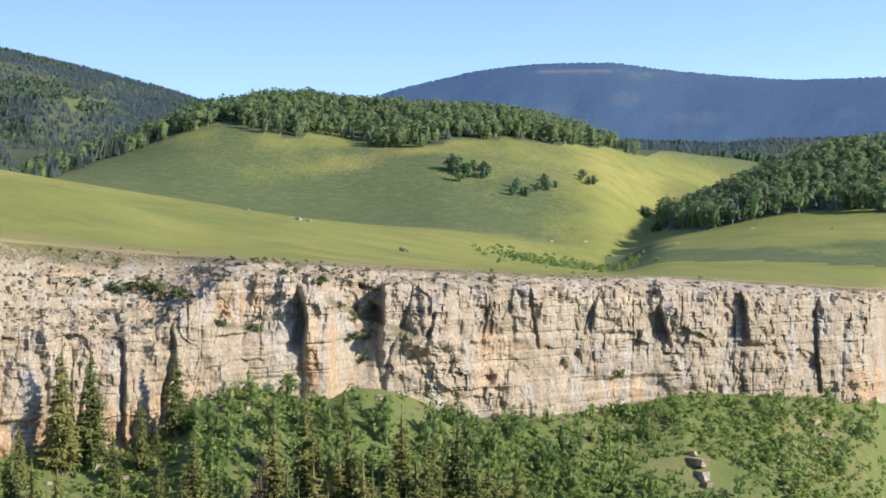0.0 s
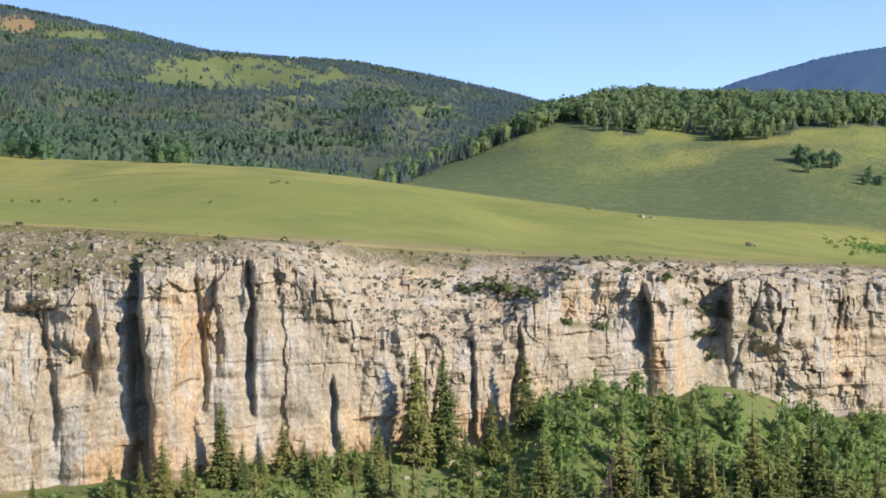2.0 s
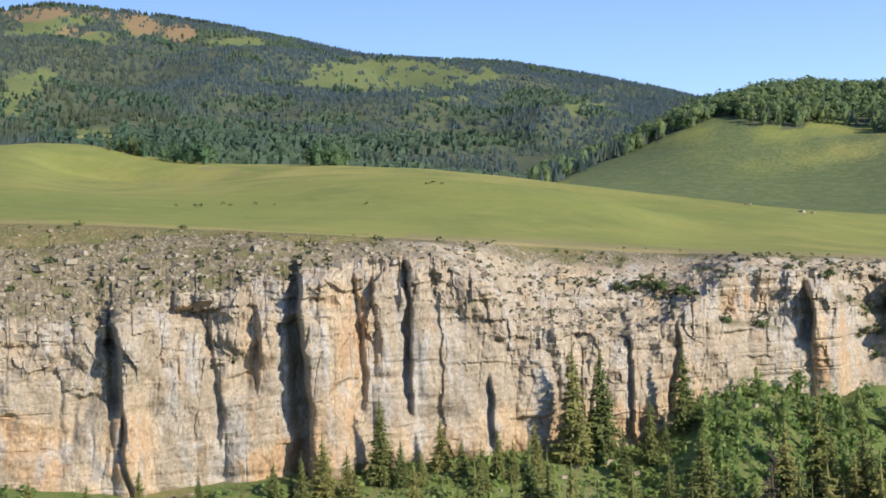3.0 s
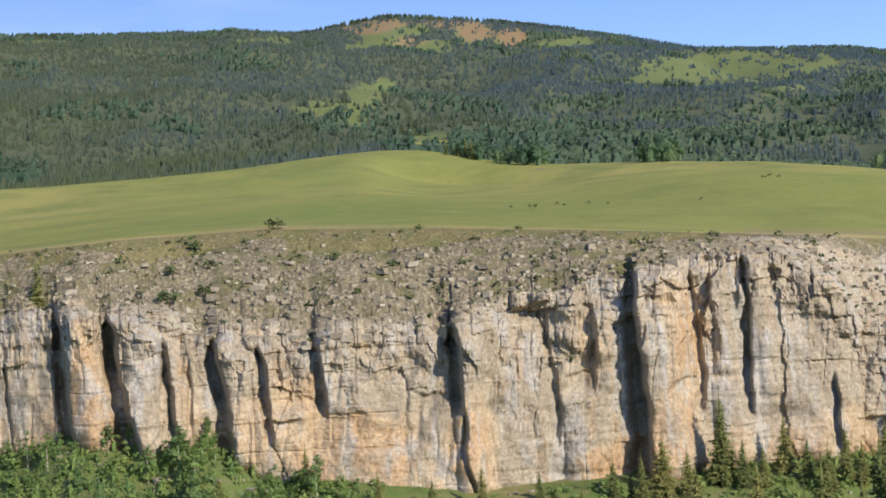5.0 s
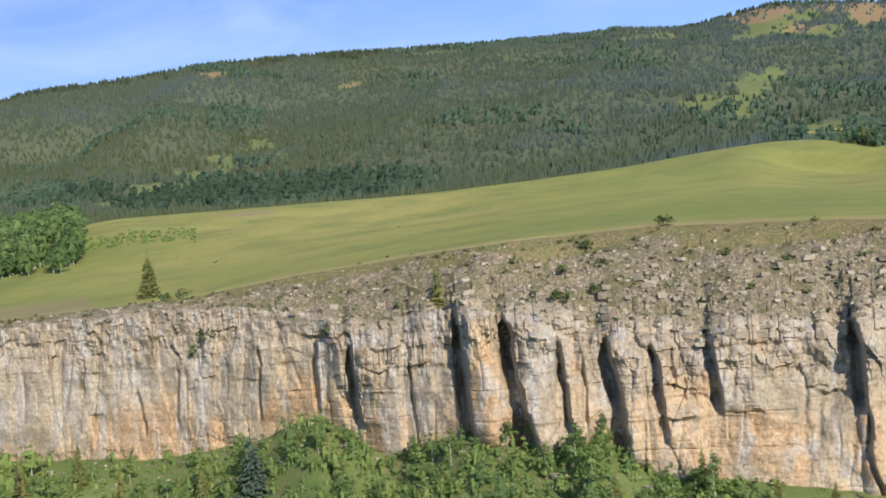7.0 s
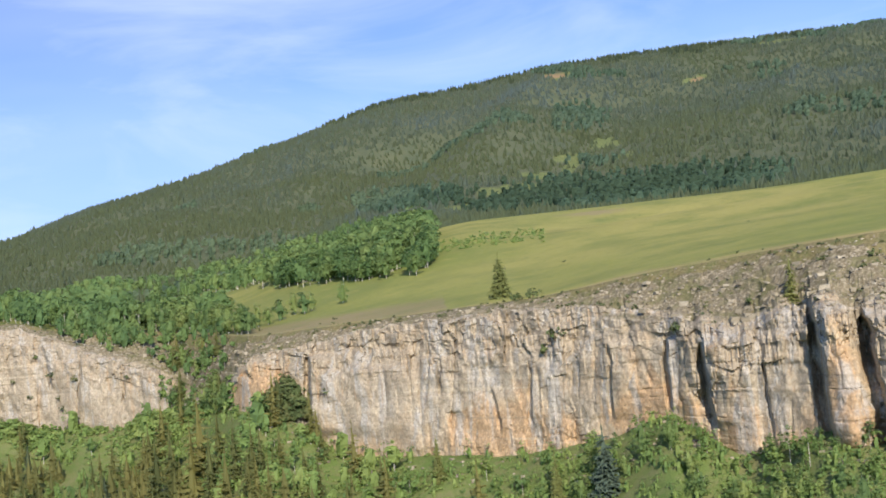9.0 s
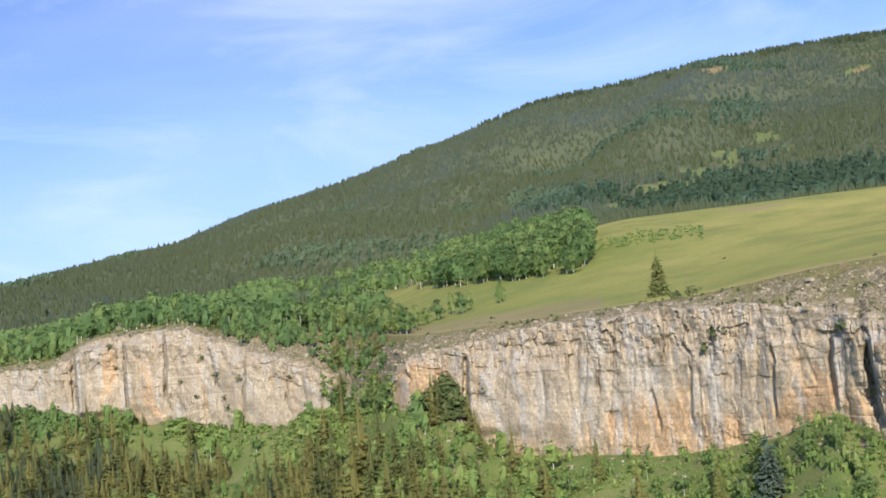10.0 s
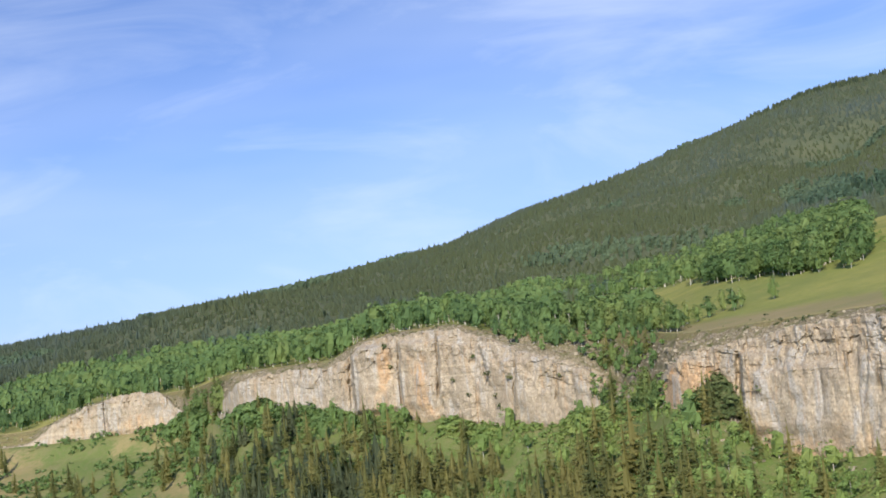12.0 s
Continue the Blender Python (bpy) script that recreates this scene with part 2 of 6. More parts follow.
def leaf_material(name, stops, rough=0.75, through_light=0.25, source="object", vary=0.16):
    """Foliage: the colour runs over stops from tree to tree, with a light variation from leaf to leaf."""
    m, nt, bsdf = base_material(name, rough)
    if source == "object":
        fac = nt.nodes.new("ShaderNodeObjectInfo").outputs["Random"]
    else:
        fac = attribute(nt, "tint").outputs["Fac"]
    c = ramp(nt, fac, stops)
    isl = node(nt, "NewGeometry").outputs["Random Per Island"]
    c = mix(nt, 1.0, c, ramp(nt, isl, [(0.0, (1 - vary,) * 3), (1.0, (1 + vary,) * 3)]), "MULTIPLY")
    nt.links.new(c, bsdf.inputs["Base Color"])
    tr = nt.nodes.new("ShaderNodeBsdfTranslucent")
    nt.links.new(c, tr.inputs["Color"])
    ms = nt.nodes.new("ShaderNodeMixShader")
    ms.inputs["Fac"].default_value = through_light
    nt.links.new(bsdf.outputs[0], ms.inputs[1])
    nt.links.new(tr.outputs[0], ms.inputs[2])
    nt.links.new(ms.outputs[0], nt.nodes["Material Output"].inputs["Surface"])
    return m


def bark_material(name, dark, light, scale):
    m, nt, bsdf = base_material(name, 0.9)
    vec = node(nt, "TexCoord").outputs["Object"]
    n = noise_at(nt, vec, scale, 4, 0.65, (1, 1, 2.5))
    nt.links.new(ramp(nt, n, [(0.38, dark), (0.52, light)]), bsdf.inputs["Base Color"])
    bump = node(nt, "Bump", Strength=0.6, Distance=0.03)
    nt.links.new(n, bump.inputs["Height"])
    nt.links.new(bump.outputs["Normal"], bsdf.inputs["Normal"])
    return m


GROUND, ROCK, LOOSE_STONE = ground_material(), rock_material(), loose_stone_material()
SPRUCE = leaf_material("spruce_needles", [(0.0, (0.144, 0.175, 0.062)), (0.5, (0.206, 0.222, 0.075)), (1.0, (0.275, 0.263, 0.094))], 0.8, 0.25)
SLOPE_SPRUCE = leaf_material("slope_spruce_needles", [(0.0, (0.169, 0.199, 0.0817)), (0.5, (0.243, 0.26, 0.0987)), (1.0, (0.327, 0.312, 0.118))], 0.85, 0.6)
BLUE_SPRUCE = leaf_material("blue_spruce_needles", [(0.0, (0.07, 0.10, 0.075)), (1.0, (0.10, 0.14, 0.10))], 0.8, 0.12)
ASPEN = leaf_material("aspen_leaves", [(0.0, (0.144, 0.23, 0.091)), (0.5, (0.215, 0.302, 0.104)), (1.0, (0.299, 0.364, 0.13))], 0.65, 0.45)
SHRUB = leaf_material("shrub_leaves", [(0.0, (0.08, 0.115, 0.045)), (0.6, (0.12, 0.155, 0.06)), (1.0, (0.17, 0.185, 0.08))], 0.8, 0.2)
SHRUB_DOTS = leaf_material("low_bush_leaves", [(0.0, (0.10, 0.13, 0.06)), (0.6, (0.15, 0.17, 0.075)), (1.0, (0.21, 0.20, 0.095))], 0.85, 0.2, "tint")
DEAD = leaf_material("dead_twigs", [(0.0, (0.10, 0.075, 0.06)), (1.0, (0.14, 0.10, 0.085))], 0.9, 0.05)
# the low-tint needle colours have the blue haze of distance mixed in
FAR_CONIFER = leaf_material("far_conifer_needles_hazed", [(0.0, (0.172, 0.235, 0.248)), (0.35, (0.19, 0.243, 0.215)), (0.7, (0.182, 0.226, 0.148)), (1.0, (0.186, 0.225, 0.122))], 0.9, 0.66, "tint", 0.06)
SLOPE_CONIFER = leaf_material("slope_conifer_needles", [(0.0, (0.157, 0.184, 0.0803)), (0.5, (0.23, 0.245, 0.0968)), (1.0, (0.31, 0.295, 0.114))], 0.85, 0.6, "tint")
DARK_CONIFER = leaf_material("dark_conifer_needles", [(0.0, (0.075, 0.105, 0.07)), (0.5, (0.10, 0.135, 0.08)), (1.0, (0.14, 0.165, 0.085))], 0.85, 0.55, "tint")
# leaf greens blued to carry the haze of the mountain side
FAR_ASPEN = leaf_material("far_aspen_leaves_hazed", [(0.0, (0.085, 0.14, 0.088)), (0.25, (0.115, 0.19, 0.128)), (0.6, (0.142, 0.215, 0.148)), (1.0, (0.18, 0.25, 0.15))], 0.8, 0.58, "tint")
# leaf colour lightened to imitate haze over knoll and hillside
KNOLL_ASPEN = leaf_material("knoll_aspen_leaves_hazed", [(0.0, (0.179, 0.269, 0.157)), (0.5, (0.235, 0.319, 0.162)), (1.0, (0.302, 0.37, 0.168))], 0.8, 0.62, "tint")
GROVE = leaf_material("grove_leaves", [(0.0, (0.133, 0.224, 0.0912)), (0.5, (0.178, 0.276, 0.102)), (1.0, (0.235, 0.319, 0.114))], 0.75, 0.48, "tint")
GROVE_SINGLE = leaf_material("grove_tree_leaves", [(0.0, (0.122, 0.209, 0.0845)), (0.5, (0.162, 0.261, 0.096)), (1.0, (0.214, 0.297, 0.107))], 0.75, 0.48)
COPSE = leaf_material("copse_leaves", [(0.0, (0.104, 0.176, 0.104)), (0.5, (0.136, 0.224, 0.12)), (1.0, (0.192, 0.28, 0.136))], 0.75, 0.4)
BRUSH = leaf_material("brush_leaves", [(0.0, (0.169, 0.266, 0.099)), (0.5, (0.239, 0.346, 0.112)), (1.0, (0.326, 0.407, 0.139))], 0.75, 0.48, "tint")
BARK = bark_material("conifer_bark", (0.06, 0.042, 0.03), (0.13, 0.10, 0.075), 3.0)
ASPEN_BARK = bark_material("aspen_bark", (0.16, 0.14, 0.11), (0.50, 0.48, 0.41), 2.0)

# ---------------------------------------------------------------- the lie of the land
# Places are given by bearing (degrees to the left of +y, seen from the eye), distance and height angle at the eye.
def line(*rows):
    """A smooth function of the bearing from rows (bearing, value)."""
    xs, ys = np.array(rows, float).T
    grid = np.arange(-62, 150, 0.25)
    v = np.interp(grid, xs, ys)
    k = np.exp(-0.5 * (np.arange(-4, 5) / 1.6) ** 2)
    v = np.convolve(np.pad(v, 4, "edge"), k / k.sum(), "valid")
    return lambda a: np.interp(a, grid, v)


def rise(r, e):
    """Height of a point at distance r that is seen e degrees above the horizontal."""
    return EYE + r * np.tan(np.radians(e))


foot_r = line((-60, 600), (-25, 450), (-19, 380), (-17.4, 322), (-14, 302), (-3, 256), (8, 224), (18, 207), (28, 199), (38, 198), (48, 216), (56, 250), (64, 286), (70, 316),
              (72.8, 332), (75.2, 382), (82, 436), (90.5, 515), (92.4, 630), (98, 690), (115, 760), (150, 900))
foot_e = line((-30, -5.4), (-17, -6.05), (-12.9, -5.8), (-9.5, -5.9), (-7, -6.6), (-1, -7.0), (2.2, -5.8), (3.0, -5.7), (4.0, -5.8), (4.8, -6.3), (8, -5.8), (10, -6.1), (12.4, -8.0),
              (20, -8.3), (26, -8.8), (33, -9.1), (37, -8.7), (41.7, -8.0), (44, -6.5), (46.5, -6.7), (49.5, -5.8), (52.6, -6.5), (55.6, -4.6), (58, -5.5),
              (62, -5.8), (66, -5.4), (69, -5.1), (70.3, -3.7), (73, -2.9), (75.4, -3.1), (76.6, -2.9), (77.6, -3.2), (78.5, -3.15), (79.1, -2.65), (79.6, -3.1), (80.9, -3.0), (81.9, -2.2), (82.9, -2.65), (83.8, -1.95), (85.4, -2.0), (86.4, -1.75), (88, -1.35), (90, -1.5), (98.3, -1.8), (120, -1.8))
top_e = line((-30, -2.6), (-18.2, -2.3), (-16.8, -1.95), (-9.5, -1.75), (-2.7, -1.65), (2, -1.5), (6.5, -1.1), (9, -1.3), (10.4, -2.4), (11.4, -3.3), (13, -3.4), (16, -3.2), (17.6, -2.9), (18.6, -1.3), (20.5, -0.3), (21.8, -0.2), (26.5, -0.5), (30, -1.5), (34, -2.4),
             (39.3, -2.8), (43.4, -2.2), (46.6, -1.3), (49.7, -0.6), (52.5, -1.6), (55, -0.9), (57.5, -0.2), (61, 0.1), (66, -0.1), (70, -0.5), (72.5, -0.95), (73.2, -2.3), (74.7, -2.7),
             (75.3, -2.0), (75.9, -1.0), (78, -0.35), (79.0, 0.1), (79.7, 0.55), (81.3, 1.15), (84, 1.05), (85.5, 0.85), (85.8, 0.12), (90.3, 0.0), (91.0, -1.35), (92.3, -1.7), (92.75, -0.8), (93.2, -0.15), (93.8, -0.05), (95.6, -0.3), (97.6, -1.0), (98.2, -1.75), (120, -1.75))
rim_e = line((-30, -1.6), (-16, -1.55), (-9.5, -1.15), (-2.7, -1.0), (2, -0.78), (7.7, -0.47), (13.3, -0.05), (17.6, 0.35), (21.4, 0.65), (28.3, 1.26), (34.5, 1.75), (41.3, 2.06),
             (46.8, 1.9), (51.3, 1.58), (55.7, 1.16), (60.4, 0.5), (64, 0.36), (68.3, 0.15), (72, 0.0), (74, 0.35), (76.6, 0.5), (79.7, 0.85), (81.2, 1.4), (84.1, 1.25),
             (85.5, 1.0), (86.0, 0.4), (90.5, 0.3), (92, -0.2), (95.8, -0.3), (98.2, -1.2), (120, -0.6))
rim_back = line((-30, 12), (-9, 11), (2, 12), (8, 13), (10.6, 24), (16.5, 26), (19, 15), (24, 14), (30, 22), (38, 32), (44, 30), (50, 22), (56, 16), (64, 12), (70, 14), (72, 22), (73, 36), (75, 40), (76.5, 28), (78.5, 24), (80, 14), (85.4, 12), (86, 18), (98, 14))
crest_r = line((-60, 700), (-25, 640), (-8, 600), (0, 470), (6, 460), (17, 490), (28, 560), (36, 640), (50, 620), (64, 600), (72, 640), (80, 700), (90, 860), (98, 1000), (150, 1500))
crest_e = line((-30, 1.2), (-17, 1.2), (-13, 0.95), (-8.8, 0.25), (-7, -0.75), (-3, -0.3), (2, 0.55), (6.5, 1.35), (12, 2.2), (17.6, 3.1), (21, 3.55), (25, 3.85), (29.5, 4.0),
               (32, 4.3), (34.5, 4.85), (36.5, 4.95), (39, 4.8), (42, 4.5), (46, 4.3), (50, 4.1), (56, 4.0), (63, 3.95), (66, 3.5), (70, 2.6), (73, 1.7), (78, 1.35), (81, 1.75),
               (84, 1.5), (88, 0.9), (92, 0.6), (99, 0.0), (130, 0.2))
dip_r = line((-60, 860), (-17, 850), (-9, 820), (-6.5, 670), (0, 580), (8, 590), (17, 620), (30, 700), (60, 760), (99, 1150), (150, 1600))
dip_e = line((-30, 3.8), (-17.5, 3.75), (-15.5, 3.65), (-13.5, 2.95), (-11.1, 1.85), (-9.5, 1.1), (-8.4, 0.6), (-7, 0.4), (-4, 0.6), (2, 0.9), (6.5, 1.3), (12, 1.95), (17, 2.5), (25, 3.3), (34, 4.3), (45, 3.9), (60, 3.7), (66, 3.4), (74, 2.0), (80, 1.5),
             (88, 1.0), (99, 0.2), (130, 0.5))
hill_r = line((-60, 1080), (-8, 1080), (4, 1100), (10, 1000), (17, 860), (22, 1100), (40, 1200), (99, 1350), (150, 1800))
hill_e = line((-30, 3), (-17, 3), (-13, 2.2), (-11.2, 2.5), (-8.2, 3.86), (-5, 5.01), (-2.7, 5.56), (2, 5.91), (5.6, 6.11), (7.5, 5.86), (9.6, 5.36), (12.2, 4.3),
              (15, 3.35), (17.2, 2.5), (20, 3.4), (25, 4.6), (34, 5.6), (45, 5.4), (60, 5.2), (67, 4.8), (74, 3.2), (81, 2.4), (90, 1.5), (99, 0.6), (130, 0.8))
back_r = line((-60, 1300), (10, 1350), (18, 1500), (40, 1600), (99, 1500), (150, 2000))
back_e = line((-30, 2.6), (-16, 2.6), (-8, 2.3), (2, 4.2), (9, 4.4), (14, 4.0), (20, 4.9), (30, 6.4), (38, 7.4), (50, 7.4), (60, 7.0), (70, 5.6), (78, 4.2), (85, 3.1), (91, 2.3), (99, 1.2), (130, 1.2))
ridge_r = line((-60, 2500), (2, 2600), (10, 3100), (22, 3100), (36, 2900), (46, 2500), (62, 2200), (78, 2000), (99, 1700), (150, 2200))
ridge_e = line((-30, 4.3), (-16.5, 4.3), (-13, 4.2), (-8, 4.1), (0, 4.6), (6, 5.2), (9.6, 5.89), (11.3, 6.39), (14.6, 7.19), (17.6, 7.69), (22.8, 8.09), (25.8, 8.84), (29.4, 9.54), (32.3, 9.99),
               (35.8, 10.34), (37.6, 10.04), (39.3, 9.74), (43.5, 9.86), (49, 9.89), (54, 9.92), (59, 9.76), (62, 9.34), (66, 8.92), (71.4, 7.36), (74, 6.54), (78.2, 5.59), (81.2, 4.54), (85.2, 3.94),
               (88.5, 3.34), (91.3, 3.09), (95, 2.59), (99.2, 2.14), (120, 1.44))
far_e = line((-40, 6.0), (-17.6, 6.6), (-14, 6.6), (-11.5, 6.85), (-9.5, 7.05), (-7, 7.45), (-4, 7.45), (-1.5, 7.2), (2, 6.4), (6, 5.0), (12, 3.5), (30, 3.5), (60, 2.5), (80, 1.5), (99, 0.7), (150, 0.7))

FIRST, LAST = -40.0, 116.0
seen = np.arange(FIRST, LAST + 0.01, 0.25)
rest = np.arange(LAST + 2, FIRST + 360 - 1, 2.0)
BEARINGS = np.concatenate([seen, rest])


def knots(a):
    """Distances and heights of the ground along each bearing, from the eye outwards."""
    w = np.where(a > LAST, np.minimum(np.clip((a - LAST) / 24, 0, 1), np.clip((FIRST + 360 - a) / 24, 0, 1)), 0.0)
    q = np.where(a > 238, a - 360, a)
    q = np.clip(q, -60, 148)
    rc, zb = foot_r(q), rise(foot_r(q), foot_e(q))
    zt, rg = rise(rc + 8, top_e(q)), rc + rim_back(q)
    zg = rise(rg, rim_e(q))
    rr = [0 * a, 0 * a + 5, 0 * a + 14, 0.25 * rc, 0.62 * rc, rc - 22, rc - 3, rc + 8.0, rc + 9.5, rg]
    zz = [0 * a, 0 * a - 0.6, 0 * a - 5.5, -8 - 0.22 * rc, zb - 30 - 0.03 * rc, zb - 8.5, zb - 0.3, zb + 1.5, zt - 2.2, zg]
    flat = [0, 0, 0, 2, 4, 6, 7, 8, 9, 10]
    for f_r, f_e in ((crest_r, crest_e), (dip_r, dip_e), (hill_r, hill_e), (back_r, back_e), (ridge_r, ridge_e)):
        rr.append(f_r(q))
        zz.append(rise(f_r(q), f_e(q)))
    rr += [ridge_r(q) + 500, 0 * a + 4350, 0 * a + 4900]
    zz += [zz[-1] * 0.72, rise(4350.0, far_e(q) * 0.6), rise(4900.0, far_e(q) * 0.5)]
    rr, zz = np.array(rr), np.array(zz)
    calm = np.array(flat + [14, 20, 40, 60, 120, 100, 150, 100])[:, None]
    return rr, zz * (1 - w) + calm * w


def fbm(x, y, z, octaves=4):
    """Value noise of numpy arrays, about -1 to 1."""
    out, amp, f = 0, 1.0, 1.0
    for o in range(octaves):
        xs, ys, zs = x * f + 17.3 * o, y * f + 5.1 * o, z * f + 9.7 * o
        xi, yi, zi = np.floor(xs), np.floor(ys), np.floor(zs)
        u, v, w = xs - xi, ys - yi, zs - zi
        u, v, w = u * u * (3 - 2 * u), v * v * (3 - 2 * v), w * w * (3 - 2 * w)
        tot = 0
        for i in (0, 1):
            for j in (0, 1):
                for k in (0, 1):
                    hsh = np.sin((xi + i) * 127.1 + (yi + j) * 311.7 + (zi + k) * 74.7) * 43758.5453
                    val = (hsh - np.floor(hsh)) * 2 - 1
                    tot = tot + val * (u if i else 1 - u) * (v if j else 1 - v) * (w if k else 1 - w)
        out, amp, f = out + amp * tot, amp * 0.5, f * 2.03
    return out / 1.5


def smooth(x, lo, hi):
    t = np.clip((x - lo) / (hi - lo), 0, 1)
    return t * t * (3 - 2 * t)


def profile(rr, zz, steps):
    """Smooth, overshoot-free curves through the knots of every bearing, each span cut into steps."""
    h = np.diff(rr, axis=0)
    d = np.diff(zz, axis=0) / h
    s = np.zeros_like(rr)
    same = d[:-1] * d[1:] > 0
    s[1:-1] = np.where(same, 2 * d[:-1] * d[1:] / np.where(same, d[:-1] + d[1:], 1), 0)
    s[0], s[-1] = d[0], d[-1]
    out_r, out_z = [], []
    for i, n in enumerate(steps):
        for t in np.arange(n) / n:
            out_r.append(rr[i] + t * h[i])
            out_z.append((2 * t**3 - 3 * t**2 + 1) * zz[i] + (t**3 - 2 * t**2 + t) * h[i] * s[i] + (-2 * t**3 + 3 * t**2) * zz[i + 1] + (t**3 - t**2) * h[i] * s[i + 1])
    out_r.append(rr[-1])
    out_z.append(zz[-1])
    return np.array(out_r), np.array(out_z)


STEPS = (2, 3, 4, 5, 7, 8, 4, 2, 6, 30, 10, 22, 10, 28, 4, 3, 2)
KR, KZ = knots(BEARINGS)
NEAR_R, NEAR_Z = profile(KR[:10], KZ[:10], STEPS[:9])
# beyond the rim the height angle, not the height, runs smoothly from knot to knot
FAR_R, FAR_E = profile(KR[9:], np.degrees(np.arctan2(KZ[9:] - EYE, KR[9:])), STEPS[9:])
GR, GZ = np.concatenate([NEAR_R[:-1], FAR_R]), np.concatenate([NEAR_Z[:-1], rise(FAR_R, FAR_E)])
GX, GY = -GR * np.sin(np.radians(BEARINGS)), GR * np.cos(np.radians(BEARINGS))
RIM_ROW = sum(STEPS[:9])
# gentle swells on the meadows and spurs on the mountain
u = np.clip((GR - GR[RIM_ROW]) / 120, 0, 1)
GZ = GZ + u * fbm(GX / 90, GY / 90, 0 * GX, 3) * 1.3 * np.clip(1.2 - GR / 900, 0.3, 1)
FOLD = GR / crest_r(np.clip(BEARINGS, -60, 148))
GZ = GZ + (2.8 * np.exp(-((FOLD - 0.74) / 0.05) ** 2) - 4.0 * np.exp(-((FOLD - 0.85) / 0.05) ** 2)) * smooth(BEARINGS, 36, 42) * (1 - smooth(BEARINGS, 54, 64))
KNOLL = smooth(GR, 520, 640) * (1 - smooth(GR, 900, 1000)) * smooth(BEARINGS, -9, -4) * (1 - smooth(BEARINGS, 12, 16))
GZ = GZ + KNOLL * 7.0 * fbm(GX / 170 + 2.2, GY / 170, 0 * GX, 3)
fold_e = line((-60, 0), (8, 0.9), (12.5, 1.65), (16, 2.4), (20.6, 3.12), (25.2, 3.31), (27.5, 3.2), (30, 3.08), (34, 3.1), (40, 3.0), (60, 2.6), (150, 0))
fold_on = smooth(BEARINGS, 9, 14) * (1 - smooth(BEARINGS, 33, 38))
ANGLE = np.degrees(np.arctan2(GZ - EYE, GR))
lift = fold_e(np.clip(BEARINGS, -60, 148)) - np.array([np.interp(0.70, FOLD[RIM_ROW:, k], ANGLE[RIM_ROW:, k]) for k in range(len(BEARINGS))])
ANGLE = ANGLE + fold_on * lift * np.exp(-(((FOLD - 0.70) / 0.11) ** 2))
hollow = fold_on * np.exp(-(((FOLD - 0.83) / 0.055) ** 2))
ANGLE = ANGLE * (1 - hollow) + hollow * (fold_e(np.clip(BEARINGS, -60, 148)) - 0.22)
GZ = np.where(GR > 1, rise(GR, ANGLE), GZ)
m1 = np.clip((GR - 950) / 350, 0, 1) * np.clip((ridge_r(np.clip(BEARINGS, -60, 148)) - 60 - GR) / 350, 0, 1)
GZ = GZ + m1 * (np.abs(fbm(GX / 420 + 3.3, GY / 420, 0 * GX, 3)) - 0.35) * 62
across = BEARINGS * 45 + 0.22 * GR + 60 * fbm(GX / 300, GY / 300, 0 * GX + 5, 2)
GZ = GZ + m1 * smooth(GR, 1250, 1700) * (1 - smooth(BEARINGS, 62, 74)) * (0.25 - np.abs(fbm(across / 420, GR / 2200, 0 * GX + 2, 3))) * 80
low = np.clip((GR - 20) / 60, 0, 1) * (np.arange(len(GR))[:, None] < sum(STEPS[:6]))
GZ = GZ + low * fbm(GX / 14, GY / 14, 0 * GX, 3) * 1.2


def ground(a, r):
    """Height of the ground at a bearing and distance (arrays or numbers)."""
    a, r = np.atleast_1d(np.asarray(a, float)), np.atleast_1d(np.asarray(r, float))
    f = np.clip((a - FIRST) / 0.25, 0, len(seen) - 1.001)
    i = f.astype(int)
    out = np.empty(len(a))
    for k in range(len(a)):
        j, w = i[k], f[k] - i[k]
        out[k] = (1 - w) * np.interp(r[k], GR[:, j], GZ[:, j]) + w * np.interp(r[k], GR[:, j + 1], GZ[:, j + 1])
    return out


def spot(a, r, z):
    a = np.radians(a)
    return -r * np.sin(a), r * np.cos(a), z


def mesh_from(name, verts, faces, material, attrs=(), shade=True):
    """A mesh from numpy arrays; faces all have the same number of corners."""
    me = bpy.data.meshes.new(name)
    n, k = faces.shape
    me.vertices.add(len(verts))
    me.vertices.foreach_set("co", np.asarray(verts, np.float32).ravel())
    me.loops.add(n * k)
    me.loops.foreach_set("vertex_index", faces.astype(np.int32).ravel())
    me.polygons.add(n)
    me.polygons.foreach_set("loop_start", np.arange(0, n * k, k, dtype=np.int32))
    me.polygons.foreach_set("use_smooth", np.full(n, shade))
    me.update(calc_edges=True)
    for attr, values in attrs:
        if values.ndim == 1:
            me.attributes.new(attr, "FLOAT", "POINT").data.foreach_set("value", values.astype(np.float32))
        else:
            me.attributes.new(attr, "FLOAT_COLOR", "POINT").data.foreach_set("color", values.astype(np.float32).ravel())
    me.materials.append(material)
    return me


def grid_faces(rows, cols, wrap=False):
    i, j = np.meshgrid(np.arange(rows - 1), np.arange(cols if wrap else cols - 1), indexing="ij")
    j2 = (j + 1) % cols
    return np.stack([i * cols + j, i * cols + j2, (i + 1) * cols + j2, (i + 1) * cols + j], -1).reshape(-1, 4)


